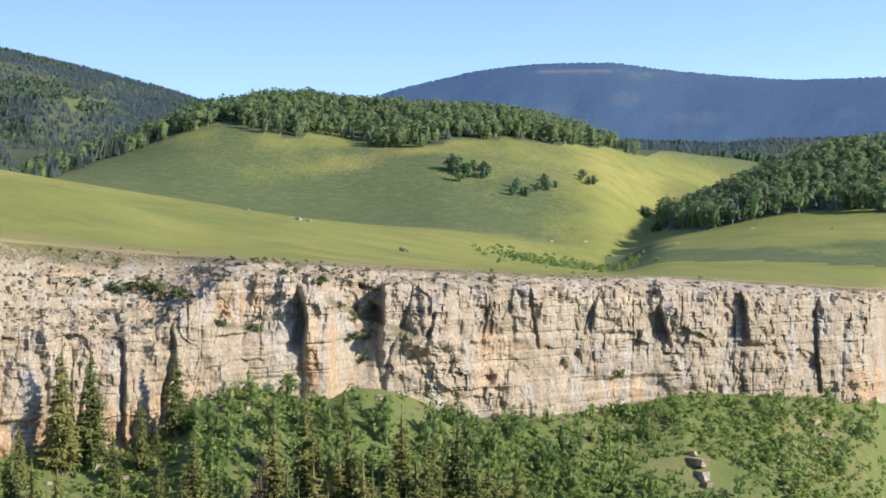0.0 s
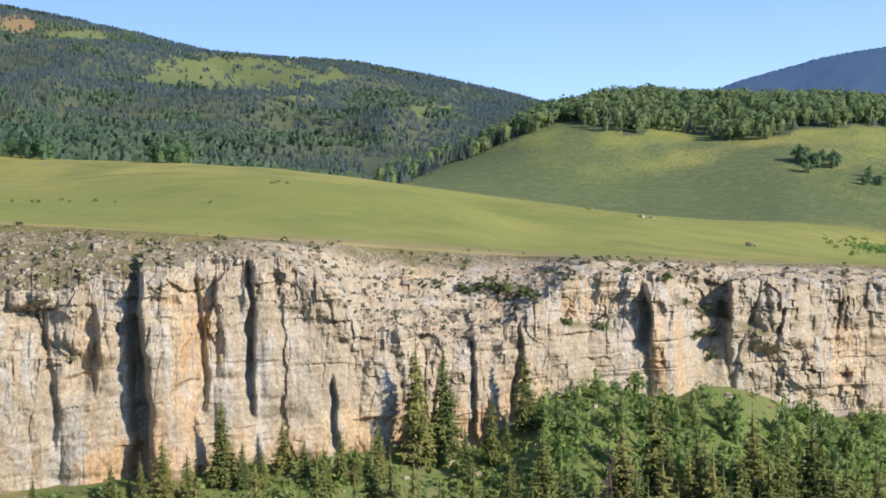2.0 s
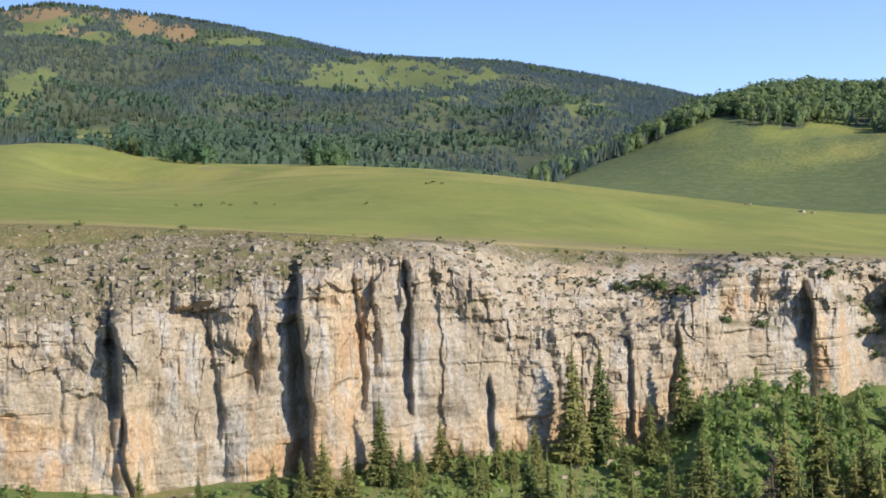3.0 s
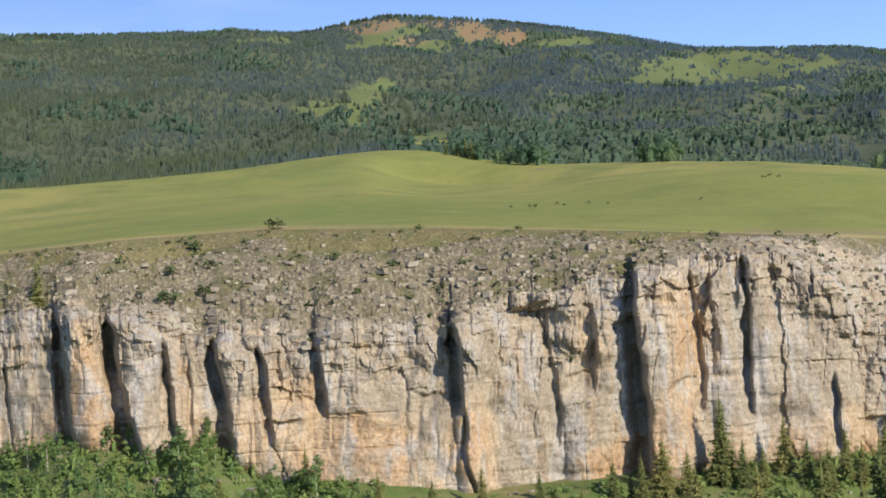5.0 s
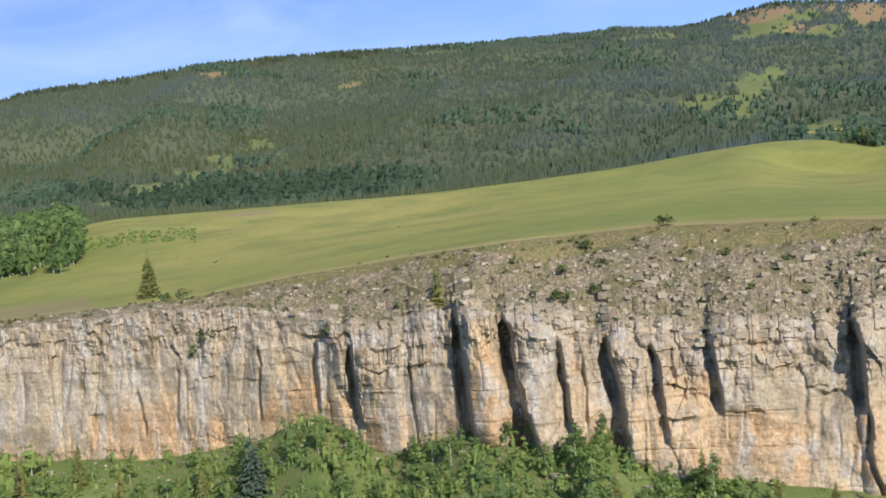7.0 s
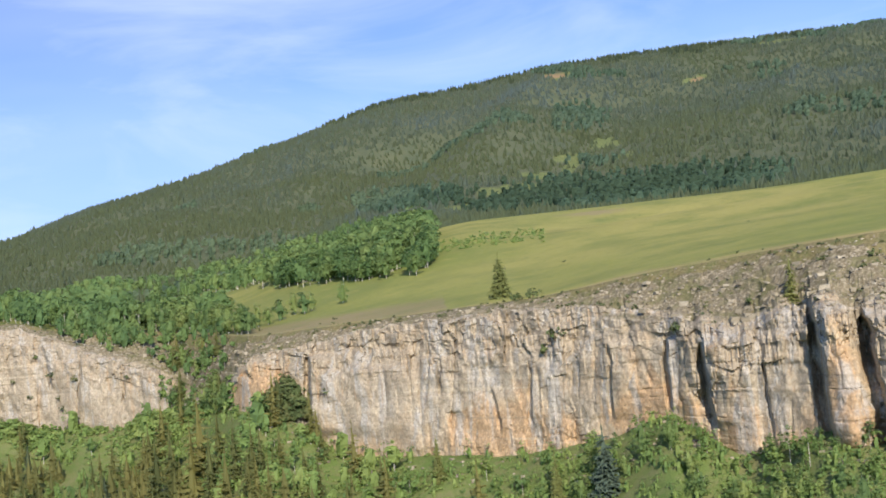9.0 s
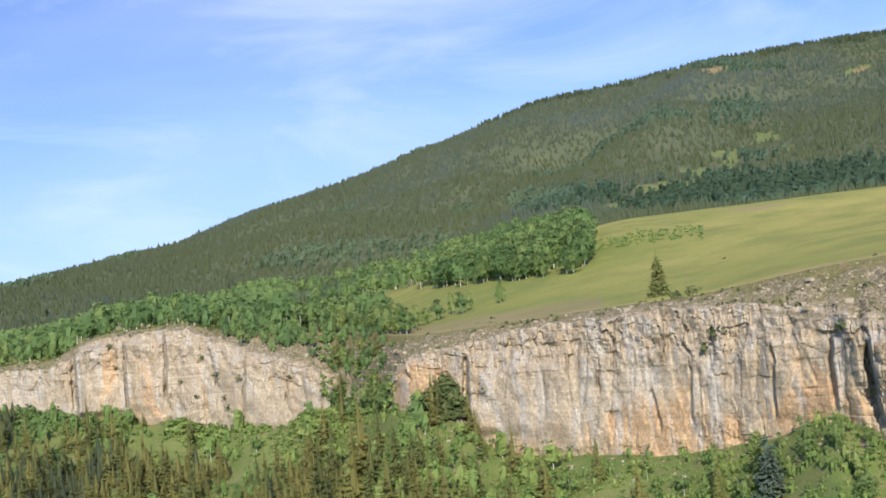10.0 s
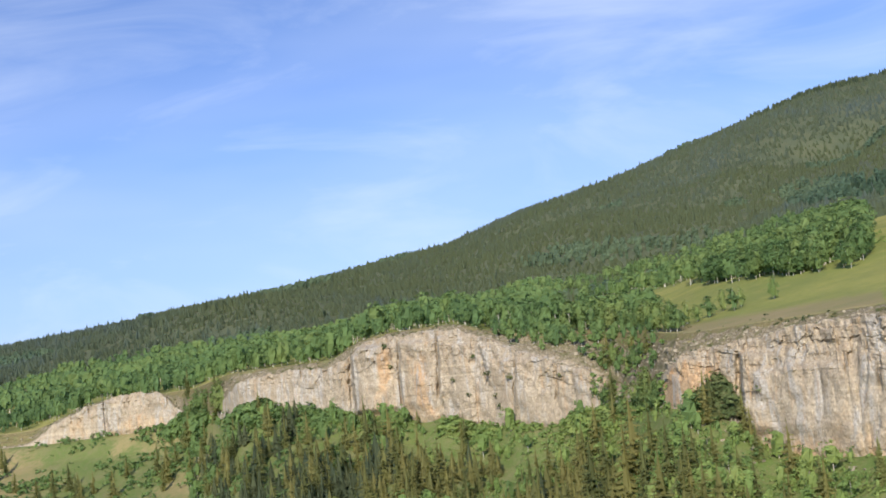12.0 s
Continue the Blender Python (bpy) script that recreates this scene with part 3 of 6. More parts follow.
# tree cover: where woods stand, by bearing and distance
knoll_edge = line((-12, 9), (-8.6, 3.5), (-7.3, 4.05), (-5, 4.2), (-3.1, 4.45), (-0.4, 4.45), (1.2, 4.05), (2.4, 4.05), (3.8, 4.55), (6.1, 4.6), (7.9, 4.7), (8.2, 5.2), (10.4, 4.75), (12.4, 3.9),
                  (15.5, 2.85), (17.2, 2.3), (18, 9))
right_edge = line((-40, 1.2), (-17.6, 1.35), (-14.8, 1.45), (-12.4, 1.0), (-9.5, 0.7), (-8.4, 0.8), (-7.6, 9), (60, 9))


CLEARINGS = ((63.2, 4.4, 0.7, 0.2), (61.6, 5.04, 0.9, 0.2), (60.1, 5.5, 0.6, 0.2), (58.6, 6.0, 0.7, 0.2), (56.9, 6.55, 0.6, 0.2), (21.9, 7.32, 3.5, 0.62), (24.6, 7.65, 0.9, 0.4), (36.2, 7.55, 0.8, 0.2), (36.8, 6.95, 0.6, 0.22), (37.4, 6.35, 0.5, 0.25), (25, 7.1, 0.8, 0.35), (24.0, 7.55, 1.0, 0.3), (18.6, 7.2, 1.2, 0.22), (14.3, 5.8, 0.9, 0.12), (35.9, 9.75, 1.9, 0.42), (32.3, 9.5, 0.7, 0.45),
             (30.6, 9.25, 0.6, 0.25), (28.3, 8.8, 1.0, 0.22), (36.3, 9.2, 1.3, 0.16), (40.3, 6.95, 0.55, 0.16), (36.9, 7.4, 0.9, 0.2), (34.1, 5.3, 1.3, 0.3), (53.1, 8.7, 0.5, 0.12),
             (58.85, 9.45, 0.7, 0.12), (53.06, 8.68, 0.35, 0.13), (62.3, 4.55, 0.5, 0.14), (60.6, 5.1, 0.8, 0.1), (58.6, 5.55, 0.9, 0.1), (56.6, 5.95, 0.7, 0.08), (49.9, 9.75, 1.2, 0.06), (20.2, 6.35, 0.9, 0.08), (41.2, 9.6, 1.3, 0.08), (33.9, 9.15, 0.8, 0.2), (38.3, 6.75, 1.6, 0.08))
# bare reddish ground round the summit
BARE = ((58.85, 9.45, 0.6, 0.1), (53.06, 8.68, 0.3, 0.1), (30.8, 9.15, 0.35, 0.35), (35.8, 10.1, 1.2, 0.12), (36.6, 9.95, 1.2, 0.3), (33.2, 10.0, 1.0, 0.22), (32.2, 9.5, 0.7, 0.4), (30.6, 9.3, 0.6, 0.3), (35.0, 9.3, 1.0, 0.2))


def clearness(a, e):
    """Below 1 inside a clearing of the forest."""
    q = np.full(len(a), 9.0)
    rag = 0.9 * fbm(a * 1.7, e * 3.6, 0 * a, 4)
    for ca, ce, wa, we in CLEARINGS:
        q = np.minimum(q, ((a - ca) / wa) ** 2 + ((e - ce) / we) ** 2 + rag)
    return q


def woods(a, r, z):
    """Which wood stands at a place: 0 none, 1 aspens of the knoll, 2 wood on the right, 3 mountain forest."""
    e = np.degrees(np.arctan2(z - EYE, r))
    kind = np.zeros(len(a), int)
    wob = 0.12 * fbm(a * 1.3, r / 40, 0 * a, 2)
    kind[(r > 640) & (r < 1250) & (a > -11.5) & (e + wob > knoll_edge(a))] = 1
    kind[(r > 640) & (r < 880) & (e + wob > right_edge(a))] = 2
    edge = np.where(a > 9, hill_r(a) + 25 + (dip_r(a) - 40 - hill_r(a)) * smooth(a, 15.5, 17.6), 1300)
    kind[(r > edge) & (r < ridge_r(a) + 120) & (kind == 0)] = 3
    kind[(clearness(a, e) < 1) & (r > 1000)] = 0
    return kind


def build_ground():
    n = GR.size
    a, r, z = np.broadcast_to(BEARINGS, GR.shape).ravel(), GR.ravel(), GZ.ravel()
    row = np.repeat(np.arange(len(GR)), len(BEARINGS))
    q = np.clip(np.where(a > 238, a - 360, a), -60, 148)
    cover = np.zeros((n, 4))
    cover[:, 3] = 1
    past = r - (foot_r(q) + rim_back(q))
    patch = fbm(GX.ravel() / 26, GY.ravel() / 26, 0 * r, 3)
    cover[:, 0] = (row >= RIM_ROW - 8) * (1 - smooth(past + patch * 12, 0, 20 + 26 * (a < 22))) * 0.66
    cover[:, 0] += 0.75 * np.exp(-(((a - 57.8) / 2.2) ** 2) - ((r - 560) / 14) ** 2)
    track = np.interp(a, (28.0, 29.1, 30.1), (3.46, 3.72, 3.86))
    cover[:, 0] += 0.8 * (a > 27.8) * (a < 30.2) * (r > 300) * (r < 640) * np.exp(-(((np.degrees(np.arctan2(z - EYE, r)) - track) / 0.07) ** 2))
    rim_zone = (a > 64) & (a < 80)
    cover[:, 0] += rim_zone * (row >= RIM_ROW - 2) * (1 - smooth(past, 25, 70)) * 0.7
    wood = np.zeros(n, int)
    inn = (a > FIRST) & (a < LAST)
    wood[inn] = woods(a[inn], r[inn], z[inn])
    cover[:, 1] = (wood > 0) * 0.75
    cover[r > 3300, 1] = 0.8
    e = np.degrees(np.arctan2(z - EYE, r))
    bare = 0 * r
    for ca, ce, wa, we in BARE:
        bare += (r > 1500) * 1.2 * np.exp(-(((a - ca) / wa) ** 2 + ((e - ce) / we) ** 2))
    sage_high = smooth(r, 1000, 1250) * 0.6
    cover[:, 2] = (row <= RIM_ROW - 8) * 0.8
    dry = (row <= RIM_ROW - 8) * inn * np.clip(0.45 * smooth(a, 68, 78) + 0.7 * smooth(a, 90, 93) + 0.55 * (1 - smooth(a, -14, -6)) + 0.75 * np.exp(-(((a - 31) / 6) ** 2)), 0, 1)
    cover[:, 0] += dry * smooth(patch, -0.7, 0.5) * (0.5 + 0.3 * (a < -4) + 0.15 * smooth(a, 86, 92) + 0.35 * np.exp(-(((a - 31) / 6) ** 2)))
    sage = 0.9 * smooth(r, 540, 640) * (1 - smooth(r, 930, 1010)) * smooth(a, -10, -2) * (1 - smooth(a, 14, 18)) * (0.74 + 0.3 * np.clip(patch + fbm(GX.ravel() / 120, GY.ravel() / 120, 0 * r, 2), -1, 1))
    sage = sage + 0.8 * ((a < -6.5) & (r > 430) & (r < 640)) * smooth(rise(r, 0.1) - z + 4 * patch, -5, 4)
    me = mesh_from("ground", np.stack([GX.ravel(), GY.ravel(), z], -1), grid_faces(len(GR), len(BEARINGS), True)[:, ::-1], GROUND, (("cover", np.clip(cover, 0, 1)), ("sage", np.clip(sage + sage_high, 0, 1)), ("bare", np.clip(bare, 0, 1))))
    tagged(new("ground", me), "rolling green meadow and wooded mountain slopes above a canyon", "ground", kind="structure")


build_ground()


# ---------------------------------------------------------------- the cliff
STEP = 0.058
CA = np.arange(-22.0, 99.6, STEP)  # bearings of the columns of rock
FACE_ROWS, SLOPE_ROWS = 104, 50


def cliff_breaks():
    """Deep clefts and buttresses: (bearing at the top, height angle of the top, of the foot, width, depth, lean, step of the buttress to the right, its width)."""
    yield 54.05, -1.9, -5.2, 1.5, 3.4, -0.3, 2.4, 6
    yield 49.75, -0.6, -6.5, 2.2, 5, -0.6, 3.6, 6
    yield 47.75, -1.2, -9, 2.4, 5, -1.1, 4.2, 7
    yield 45.5, -2.3, -6.6, 0.9, 2.0, -0.3, 1.5, 2.5
    yield 44.5, -3.1, -5.9, 0.6, 1.0, 0.1, 0.6, 2
    yield 43.65, -2.4, -9, 1.8, 4.0, -0.7, 3.0, 5
    yield 41.85, -2.8, -6.6, 1.1, 2.6, -0.5, 1.9, 3.5
    yield 40.96, -3, -4.6, 0.7, 1.2, 0, 0.6, 2
    yield 39.45, -2.6, -5.7, 1.3, 3.0, -0.2, 2.2, 6
    yield 34.0, -2.0, -5.9, 1.4, 4.2, -0.15, 2.0, 6
    yield 33.6, -5.9, -9.4, 0.5, 1.0, -0.3, 1.0, 6
    yield 29.9, -1.8, -7.5, 0.6, 0.8, -0.2, 0.8, 5
    yield 28.2, -1.9, -4.2, 0.6, 1.2, -0.15, 1.4, 4
    yield 26.6, -0.5, -10.5, 2.0, 4, -0.3, 3.4, 9
    yield 24.0, -0.6, -6.2, 0.7, 0.8, -0.2, 1.2, 3
    yield 22.0, -0.1, -6.5, 0.9, 1.8, -0.1, 1.5, 8
    yield 18.6, -5.0, -8, 0.7, 1.0, 0.0, 1.2, 5
    yield 12.9, -3.5, -8, 0.6, 1.0, 0, 1.6, 4
    yield 10.9, -3, -7, 0.8, 1.0, 0.5, 1.2, 4
    yield 5.87, -1.6, -4.1, 1.6, 2.2, 0, 4.4, 3.4
    yield 2.55, -1.1, -3.8, 2.2, 2.6, 0.2, 3.8, 7
    yield 0.3, -2.4, -4.2, 0.8, 0.8, 0.6, 1.2, 6
    yield -1.9, -2.2, -3.8, 0.6, 0.5, 0.4, 0.5, 5
    yield -3.55, -1.4, -4.2, 0.7, 0.6, -0.5, 0.8, 6
    yield -6.3, -1.8, -3.4, 0.9, 0.9, 0.4, 1.0, 5
    yield -8.75, -2.3, -3.8, 2.0, 1.9, -0.4, 2.4, 7
    yield -12, -1.7, -3.8, 1.3, 1.3, -0.4, 1.6, 7
    yield -14.9, -2.2, -5.8, 1.0, 1.2, -0.3, 1.4, 7
    yield 64.6, -1.5, -3, 0.7, 1.6, 0.1, 0.6, 5
    yield 62.6, -3.0, -4.8, 0.7, 1.2, -0.3, 0.8, 5
    yield 61, -2, -4.6, 0.7, 1.4, 0.1, 0.9, 5
    yield 59.9, -0.8, -2.2, 0.7, 1.6, 0.1, 0.7, 5
    yield 57.7, -1.6, -4.6, 0.7, 1.4, 0.1, 0.8, 5
    yield 55.4, -1.6, -4.4, 1.0, 2.0, 0.1, 1.4, 4
    yield 51.7, -2.4, -6.2, 0.7, 1.2, -0.4, 0.5, 4
    yield 70, -1, -4.2, 1.5, 3.5, 0.3, 3, 14
    yield 78.9, 0.0, -2.4, 0.9, 1.6, 0.35, 1.2, 6
    yield 80.3, 0.4, -1.3, 1.0, 1.8, -0.3, 1.5, 6
    yield 77.2, -0.6, -2.2, 0.7, 1.0, 0.3, 0.8, 5
    yield 82.0, 0.9, -1.6, 1.1, 2.2, 0.15, 2.2, 5
    yield 83.6, 0.9, -1.8, 1.2, 2.4, 0.1, 2.4, 6
    yield 85.6, 0.8, -1.9, 2.2, 4.0, 0.1, 6.0, 16
    yield 90.72, 0.1, -1.5, 2.4, 4, 0, 2, 14
    yield 95.48, -0.3, -1.6, 1.8, 3, 0, 2, 14


def scramble(n, seed):
    """A number from 0 to 1 for every whole number n."""
    h = np.sin(n * 127.1 + seed * 311.7) * 43758.5453
    return h - np.floor(h)


def cliff_shape():
    a = CA[None, :]
    rc, ze, zt = foot_r(CA), rise(foot_r(CA), foot_e(CA)), rise(foot_r(CA) + 6, top_e(CA))
    arc = np.concatenate([[0], np.cumsum(np.hypot(np.diff(rc * np.sin(np.radians(CA))), np.diff(rc * np.cos(np.radians(CA)))))])
    step_top = fbm(arc / 5.0, 0 * arc, 0 * arc + 2, 3) * 1.3
    flat_top = np.maximum(zt, ze + 0.4)
    zt = np.maximum(zt + step_top * smooth(zt - ze, 2, 10), ze + 0.5)
    rg = rc + rim_back(CA)
    zg = rise(rg, rim_e(CA)) + 0.25
    v = np.linspace(0, 1, FACE_ROWS)[:, None]
    z0 = ze - 4
    z = z0 + (zt - z0) * v
    s = arc[None, :] + 0 * z
    high = smooth(zt - ze, 4, 14)[None, :]
    warp = fbm(s / 9, z / 8, 0 * z + 1, 3)
    plain = smooth(fbm(s / 17, z / 13, 0 * z + 91, 2) + 0.35 * (1 - v) - 0.3 * smooth(v, 0.55, 0.8), -0.15, 0.35)
    plain = np.maximum(plain, np.exp(-(((a - 20.0) / 3.0) ** 4)) * (1 - smooth(v, 0.75, 0.9)))
    broken = smooth(v + 0.12 * fbm(s / 9, z / 30, 0 * z + 23, 2), 0.6, 0.85)
    out = 2.6 * fbm(s / 34, z / 60, 0 * z + 5, 2) + 1.1 * fbm(s / 12, z / 11, 0 * z + 51, 3)
    # rounded columns of rock side by side, at three widths; they start anew from tier to tier
    crag = 1 - smooth(a, 7, 13)
    broken = np.maximum(broken, crag * smooth(fbm(s / 10, z / 8, 0 * z + 29, 2), -0.3, 0.3))
    for width, tall, bulge, step, seed in ((12.0, 240.0, 1.5, 1.0, 1), (5.2, 11.0, 0.9, 0.9, 2), (2.2, 5.0, 0.4, 0.4, 3)):
        tier = np.floor((z + 0.45 * tall * (seed == 1) + 0.22 * min(tall, 30.0) * fbm(s / (3.0 * width), 0 * z, 0 * z + seed, 2)) / tall + 0.3 * scramble(np.floor(s / (1.7 * width) + 0.2 * z / tall), seed + 0.7))
        q = s / width + 0.9 * fbm(s / (2.1 * width), tier * 3.3, 0 * z + seed, 1) + 0.3 * fbm(z / 7, s / (2 * width), 0 * z + seed + 30, 3) + scramble(tier, 2.3 * seed) * 5
        i = np.floor(q)
        f = q - i
        h = scramble(i + 9.1 * tier, seed)
        calm = 1 - (0.2, 0.75, 0.9)[seed - 1] * plain
        calm = calm * (1 - 0.5 * smooth(a, 57, 63)) * (1 - 0.6 * crag)
        out = out + calm * (bulge * np.clip(1.5 * h - 0.2, 0, 1.2) * (4 * f * (1 - f)) ** 0.6 + step * (scramble(i + 5.7 * tier, seed + 0.4) - 0.5 + 0.8 * (h - 0.5) * (f - 0.5)))
    # beds of rock, each weathered back by its own amount, with an open joint here and there
    for thick, amp, gap, seed in ((4.6, 0.6, 0.3, 3), (1.7, 0.25, 0.1, 4)):
        bed = (z + 0.35 * fbm(s / 14, z / 5, 0 * z + seed, 3)) / thick
        bi = np.floor(bed)
        f = smooth(bed - bi, 0.82, 1.0)
        one, two = (fbm((bi + k) * 3.7 + 0.5, s / 19, 0 * z + seed, 2) for k in (0, 1))
        line_on = smooth(fbm(s / 11, bi * 2.1, 0 * z + 44 + seed, 2), 0.0, 0.35)
        beds = 1 - 0.65 * smooth(a, 54, 60) + 0.6 * crag
        out = out + beds * amp * (one * (1 - f) + two * f) - beds * gap * line_on * np.exp(-((np.minimum(bed - bi, 1 - bed + bi) * thick / 0.2) ** 2))
    # angular blocks: many near the brink, few on the plain slabs
    for size, tall, amp, seed in ((7.0, 8.0, 1.3, 5), (3.2, 2.9, 0.9, 6), (1.5, 1.3, 0.55, 7)):
        zu = (z + 0.6 * tall * warp + 0.25 * tall * fbm(s / size, z / tall, 0 * z + seed, 2)) / tall
        zi = np.floor(zu)
        su = (s + 0.7 * warp * size + 0.2 * size * fbm(z / tall, s / size, 0 * z + seed + 3, 2)) / size + scramble(zi, 3.1 * seed) * 5
        si = np.floor(su)
        some = 0.8 * broken + 0.8 * smooth(fbm(s / 8, z / 7, 0 * z + 40 + seed, 2), -0.1, 0.4) * (1 - 0.8 * plain)
        some = some * (1 - 0.2 * smooth(a, 72, 76))
        out = out + some * amp * (scramble(si * 1.7 + zi * 31.3, seed) - 0.5 + 0.8 * (scramble(si + 7.3 * zi, seed + 0.5) - 0.5) * (su - si - 0.5))
    # upright cracks that wander over the face
    for su, zu, amp, seed in ((6.5, 34.0, 0.9, 71), (2.8, 16.0, 0.5, 72)):
        n = fbm((s + 0.12 * z) / su, z / zu, 0 * z + seed, 2)
        where = smooth(fbm(s / 13, z / 11, 0 * z + seed + 5, 2), 0.0, 0.4) * (1 - 0.5 * plain)
        out = out - amp * where * np.exp(-((n / 0.05) ** 2))
    ribs = np.abs(fbm((s + 1.6 * warp) / 2.0, z / 5.0, 0 * z + 61, 3))
    out = out + (0.2 + 0.5 * smooth(a, 54, 60)) * (1 - 0.6 * plain) * (0.3 + 0.8 * broken) * ribs
    out = out + (0.5 + 0.5 * broken) * fbm(s / 2.6, z / 2.4, 0 * z + 11, 5)
    for ba, et, ef, width, depth, lean, jut, span in cliff_breaks():
        rb = float(foot_r(ba))
        t = np.clip((rise(rb, et) - z) / (rise(rb, et) - rise(rb, ef)), 0, 1)
        centre = np.interp(ba, CA, arc) + rb * np.radians(lean) * t + 0.7 * fbm(z / 5.0, 0 * z + ba, 0 * z, 3) + 0.25 * scramble(np.floor(z / 1.9), ba)
        reach = smooth(z, rise(rb, ef) - 1.0, rise(rb, ef) + 2.0) * (1 - smooth(z, rise(rb, et) - 1.2, rise(rb, et) + 0.8))
        x = (s - centre)
        width = width * np.clip(0.6 + 0.35 * fbm(z / 3.0, 0 * z + ba * 3, 0 * z, 3) + 0.5 * smooth(t, 0, 0.4), 0.25, 1.5)
        out = out - 0.9 * depth * np.clip(0.85 + 0.4 * fbm(s / 3, z / 3, 0 * z + ba, 3), 0.3, 1.2) * np.exp(-np.abs(x / (width * 0.55)) ** 3) * reach
        right = -x - width * 0.3
        out = out + 1.15 * jut * smooth(right, 0, 0.4 + 0.16 * jut) * np.exp(-np.clip(right, 0, None) / span) * reach
    # rounded pillars and blocks that stand out (bearings of the two sides, height angles of top and foot, how far)
    for a0, a1, et, ef, bulge in ((53.9, 51.9, -1.7, -7.0, 2.6), (49.3, 48.0, -0.9, -6.6, 1.8), (47.1, 45.7, -1.7, -7.4, 2.2), (45.4, 44.9, -2.6, -6.4, 0.9), (43.2, 42.1, -2.7, -7.4, 1.7), (41.7, 41.1, -3.2, -5.3, 0.9),
                                  (42.3, 39.7, -5.3, -11, 2.6), (33.9, 32.6, -2.1, -9.6, 1.6), (29.5, 27.2, -5.3, -11.5, 1.6), (28.2, 27.3, -2.0, -5.4, 1.5), (26.4, 24.2, -0.5, -9.0, 2.4), (23.3, 22.4, -0.5, -4.8, 1.4),
                                  (23.4, 21.6, -4.9, -11, 1.6), (5.7, 4.4, -1.6, -6.6, 2.6), (1.6, -0.6, -1.9, -4.2, 1.8), (-9.0, -11.4, -2.0, -5.6, 1.4), (-12.2, -14.6, -1.8, -6.0, 1.6), (-15.3, -17.4, -1.9, -6.0, 2.0),
                                  (69.8, 65.6, -1.6, -5.4, 1.8), (73.0, 71.4, -0.9, -2.9, 1.6), (85.4, 83.9, 0.9, -2.6, 2.6), (83.4, 82.2, 0.9, -3.4, 2.2), (79.9, 77.4, -0.2, -3.6, 1.8), (81.6, 80.6, 0.6, -3.4, 1.4)):
        mid_a = 0.5 * (a0 + a1)
        rb = float(foot_r(mid_a))
        x = (s - np.interp(mid_a, CA, arc) + 0.5 * fbm(z / 4, s / 9, 0 * z + a0, 2)) / (0.5 * (np.interp(a0, CA, arc) - np.interp(a1, CA, arc)))
        top, low_end = rise(rb, et), rise(rb, ef)
        cap = smooth(top + 0.6 * fbm(s / 2, 0 * z, 0 * z + a0, 2) - z, -0.2, 1.6) * smooth(z, low_end - 1, low_end + 1)
        out = out + bulge * cap * np.clip(1 - x * x, 0, 1) ** 0.6
    # the grassy hollow beside the pillar, and the recess above the ledge
    for ba, be, wa, we, deep in ((3.5, -3.2, 0.8, 1.8, 4.5), (8.4, -2.6, 1.2, 0.9, 2.2), (-2.2, -4.2, 1.0, 1.0, 1.8), (12.0, -2.0, 2.2, 0.35, 1.5), (-8.9, -3.2, 0.7, 0.9, 2.0), (-15.6, -5.2, 0.8, 0.8, 2.0)):
        out = out - deep * np.exp(-np.abs((a - ba) / wa) ** 3 - ((np.degrees(np.arctan2(z - EYE, rc[None, :])) - be) / we) ** 2)
    # hollows under overhanging blocks
    gen = np.random.default_rng(77)
    for k in range(60):
        ba, f = gen.uniform(-20, 98), gen.uniform(0.18, 0.95)
        j = int((ba - CA[0]) / STEP)
        wide, tall, deep = gen.uniform(0.8, 3.2), gen.uniform(0.9, 2.6), gen.uniform(0.4, 1.3) * (1.0 if ba < 60 else 0.6)
        lo, hi = max(j - 260, 0), min(j + 260, len(CA))
        x = (s[:, lo:hi] - arc[j]) / wide + gen.uniform(-0.6, 0.6) * (z[:, lo:hi] - (ze[j] + f * (zt[j] - ze[j]))) / tall
        y = (z[:, lo:hi] - (ze[j] + f * (zt[j] - ze[j]))) / tall + 0.35 * fbm(s[:, lo:hi] / 1.4, z[:, lo:hi] / 1.4, 0 * x + k, 2)
        roof = np.where(y > 0, smooth(1 - y, 0, 0.25), np.exp(y * 0.8))
        out[:, lo:hi] -= deep * np.exp(-np.abs(x) ** 3) * roof * (y < 1)
    batter = 2.5 * v**1.4
    # benches: ledges that run along part of the face (bearings from and to, height angles there, depth)
    bench_soil = 0 * z
    for a0, a1, e0, e1, back in ((16.5, 9.9, -1.15, -2.1, 3.2), (9.8, 6.6, -3.2, -3.5, 2.2), (5.0, 1.0, -2.2, -3.6, 3.0), (-0.5, -9.0, -5.5, -5.6, 0.6), (3.6, -17.4, -3.65, -3.55, 1.0), (-9.0, -19.0, -4.9, -5.1, 0.7), (24.5, 21.5, -5.6, -5.9, 1.8),
                                 (44.5, 39.5, -4.9, -5.3, 0.8), (58.0, 50.5, -0.6, -1.0, 2.5), (68.5, 56.0, -1.6, -1.5, 0.8)):
        on = smooth(CA, min(a0, a1) - 0.3, min(a0, a1) + 0.5) * (1 - smooth(CA, max(a0, a1) - 0.5, max(a0, a1) + 0.3))
        zl = rise(rc, np.interp(CA, sorted((a0, a1)), (e0, e1) if a0 < a1 else (e1, e0))) + 0.8 * fbm(arc / 6, 0 * arc + a0, 0 * arc, 2)
        up = smooth(z, zl[None, :] - 0.5, zl[None, :] + 0.4 + 0.25 * back)
        batter = batter + on[None, :] * back * (up - v * 0.6)
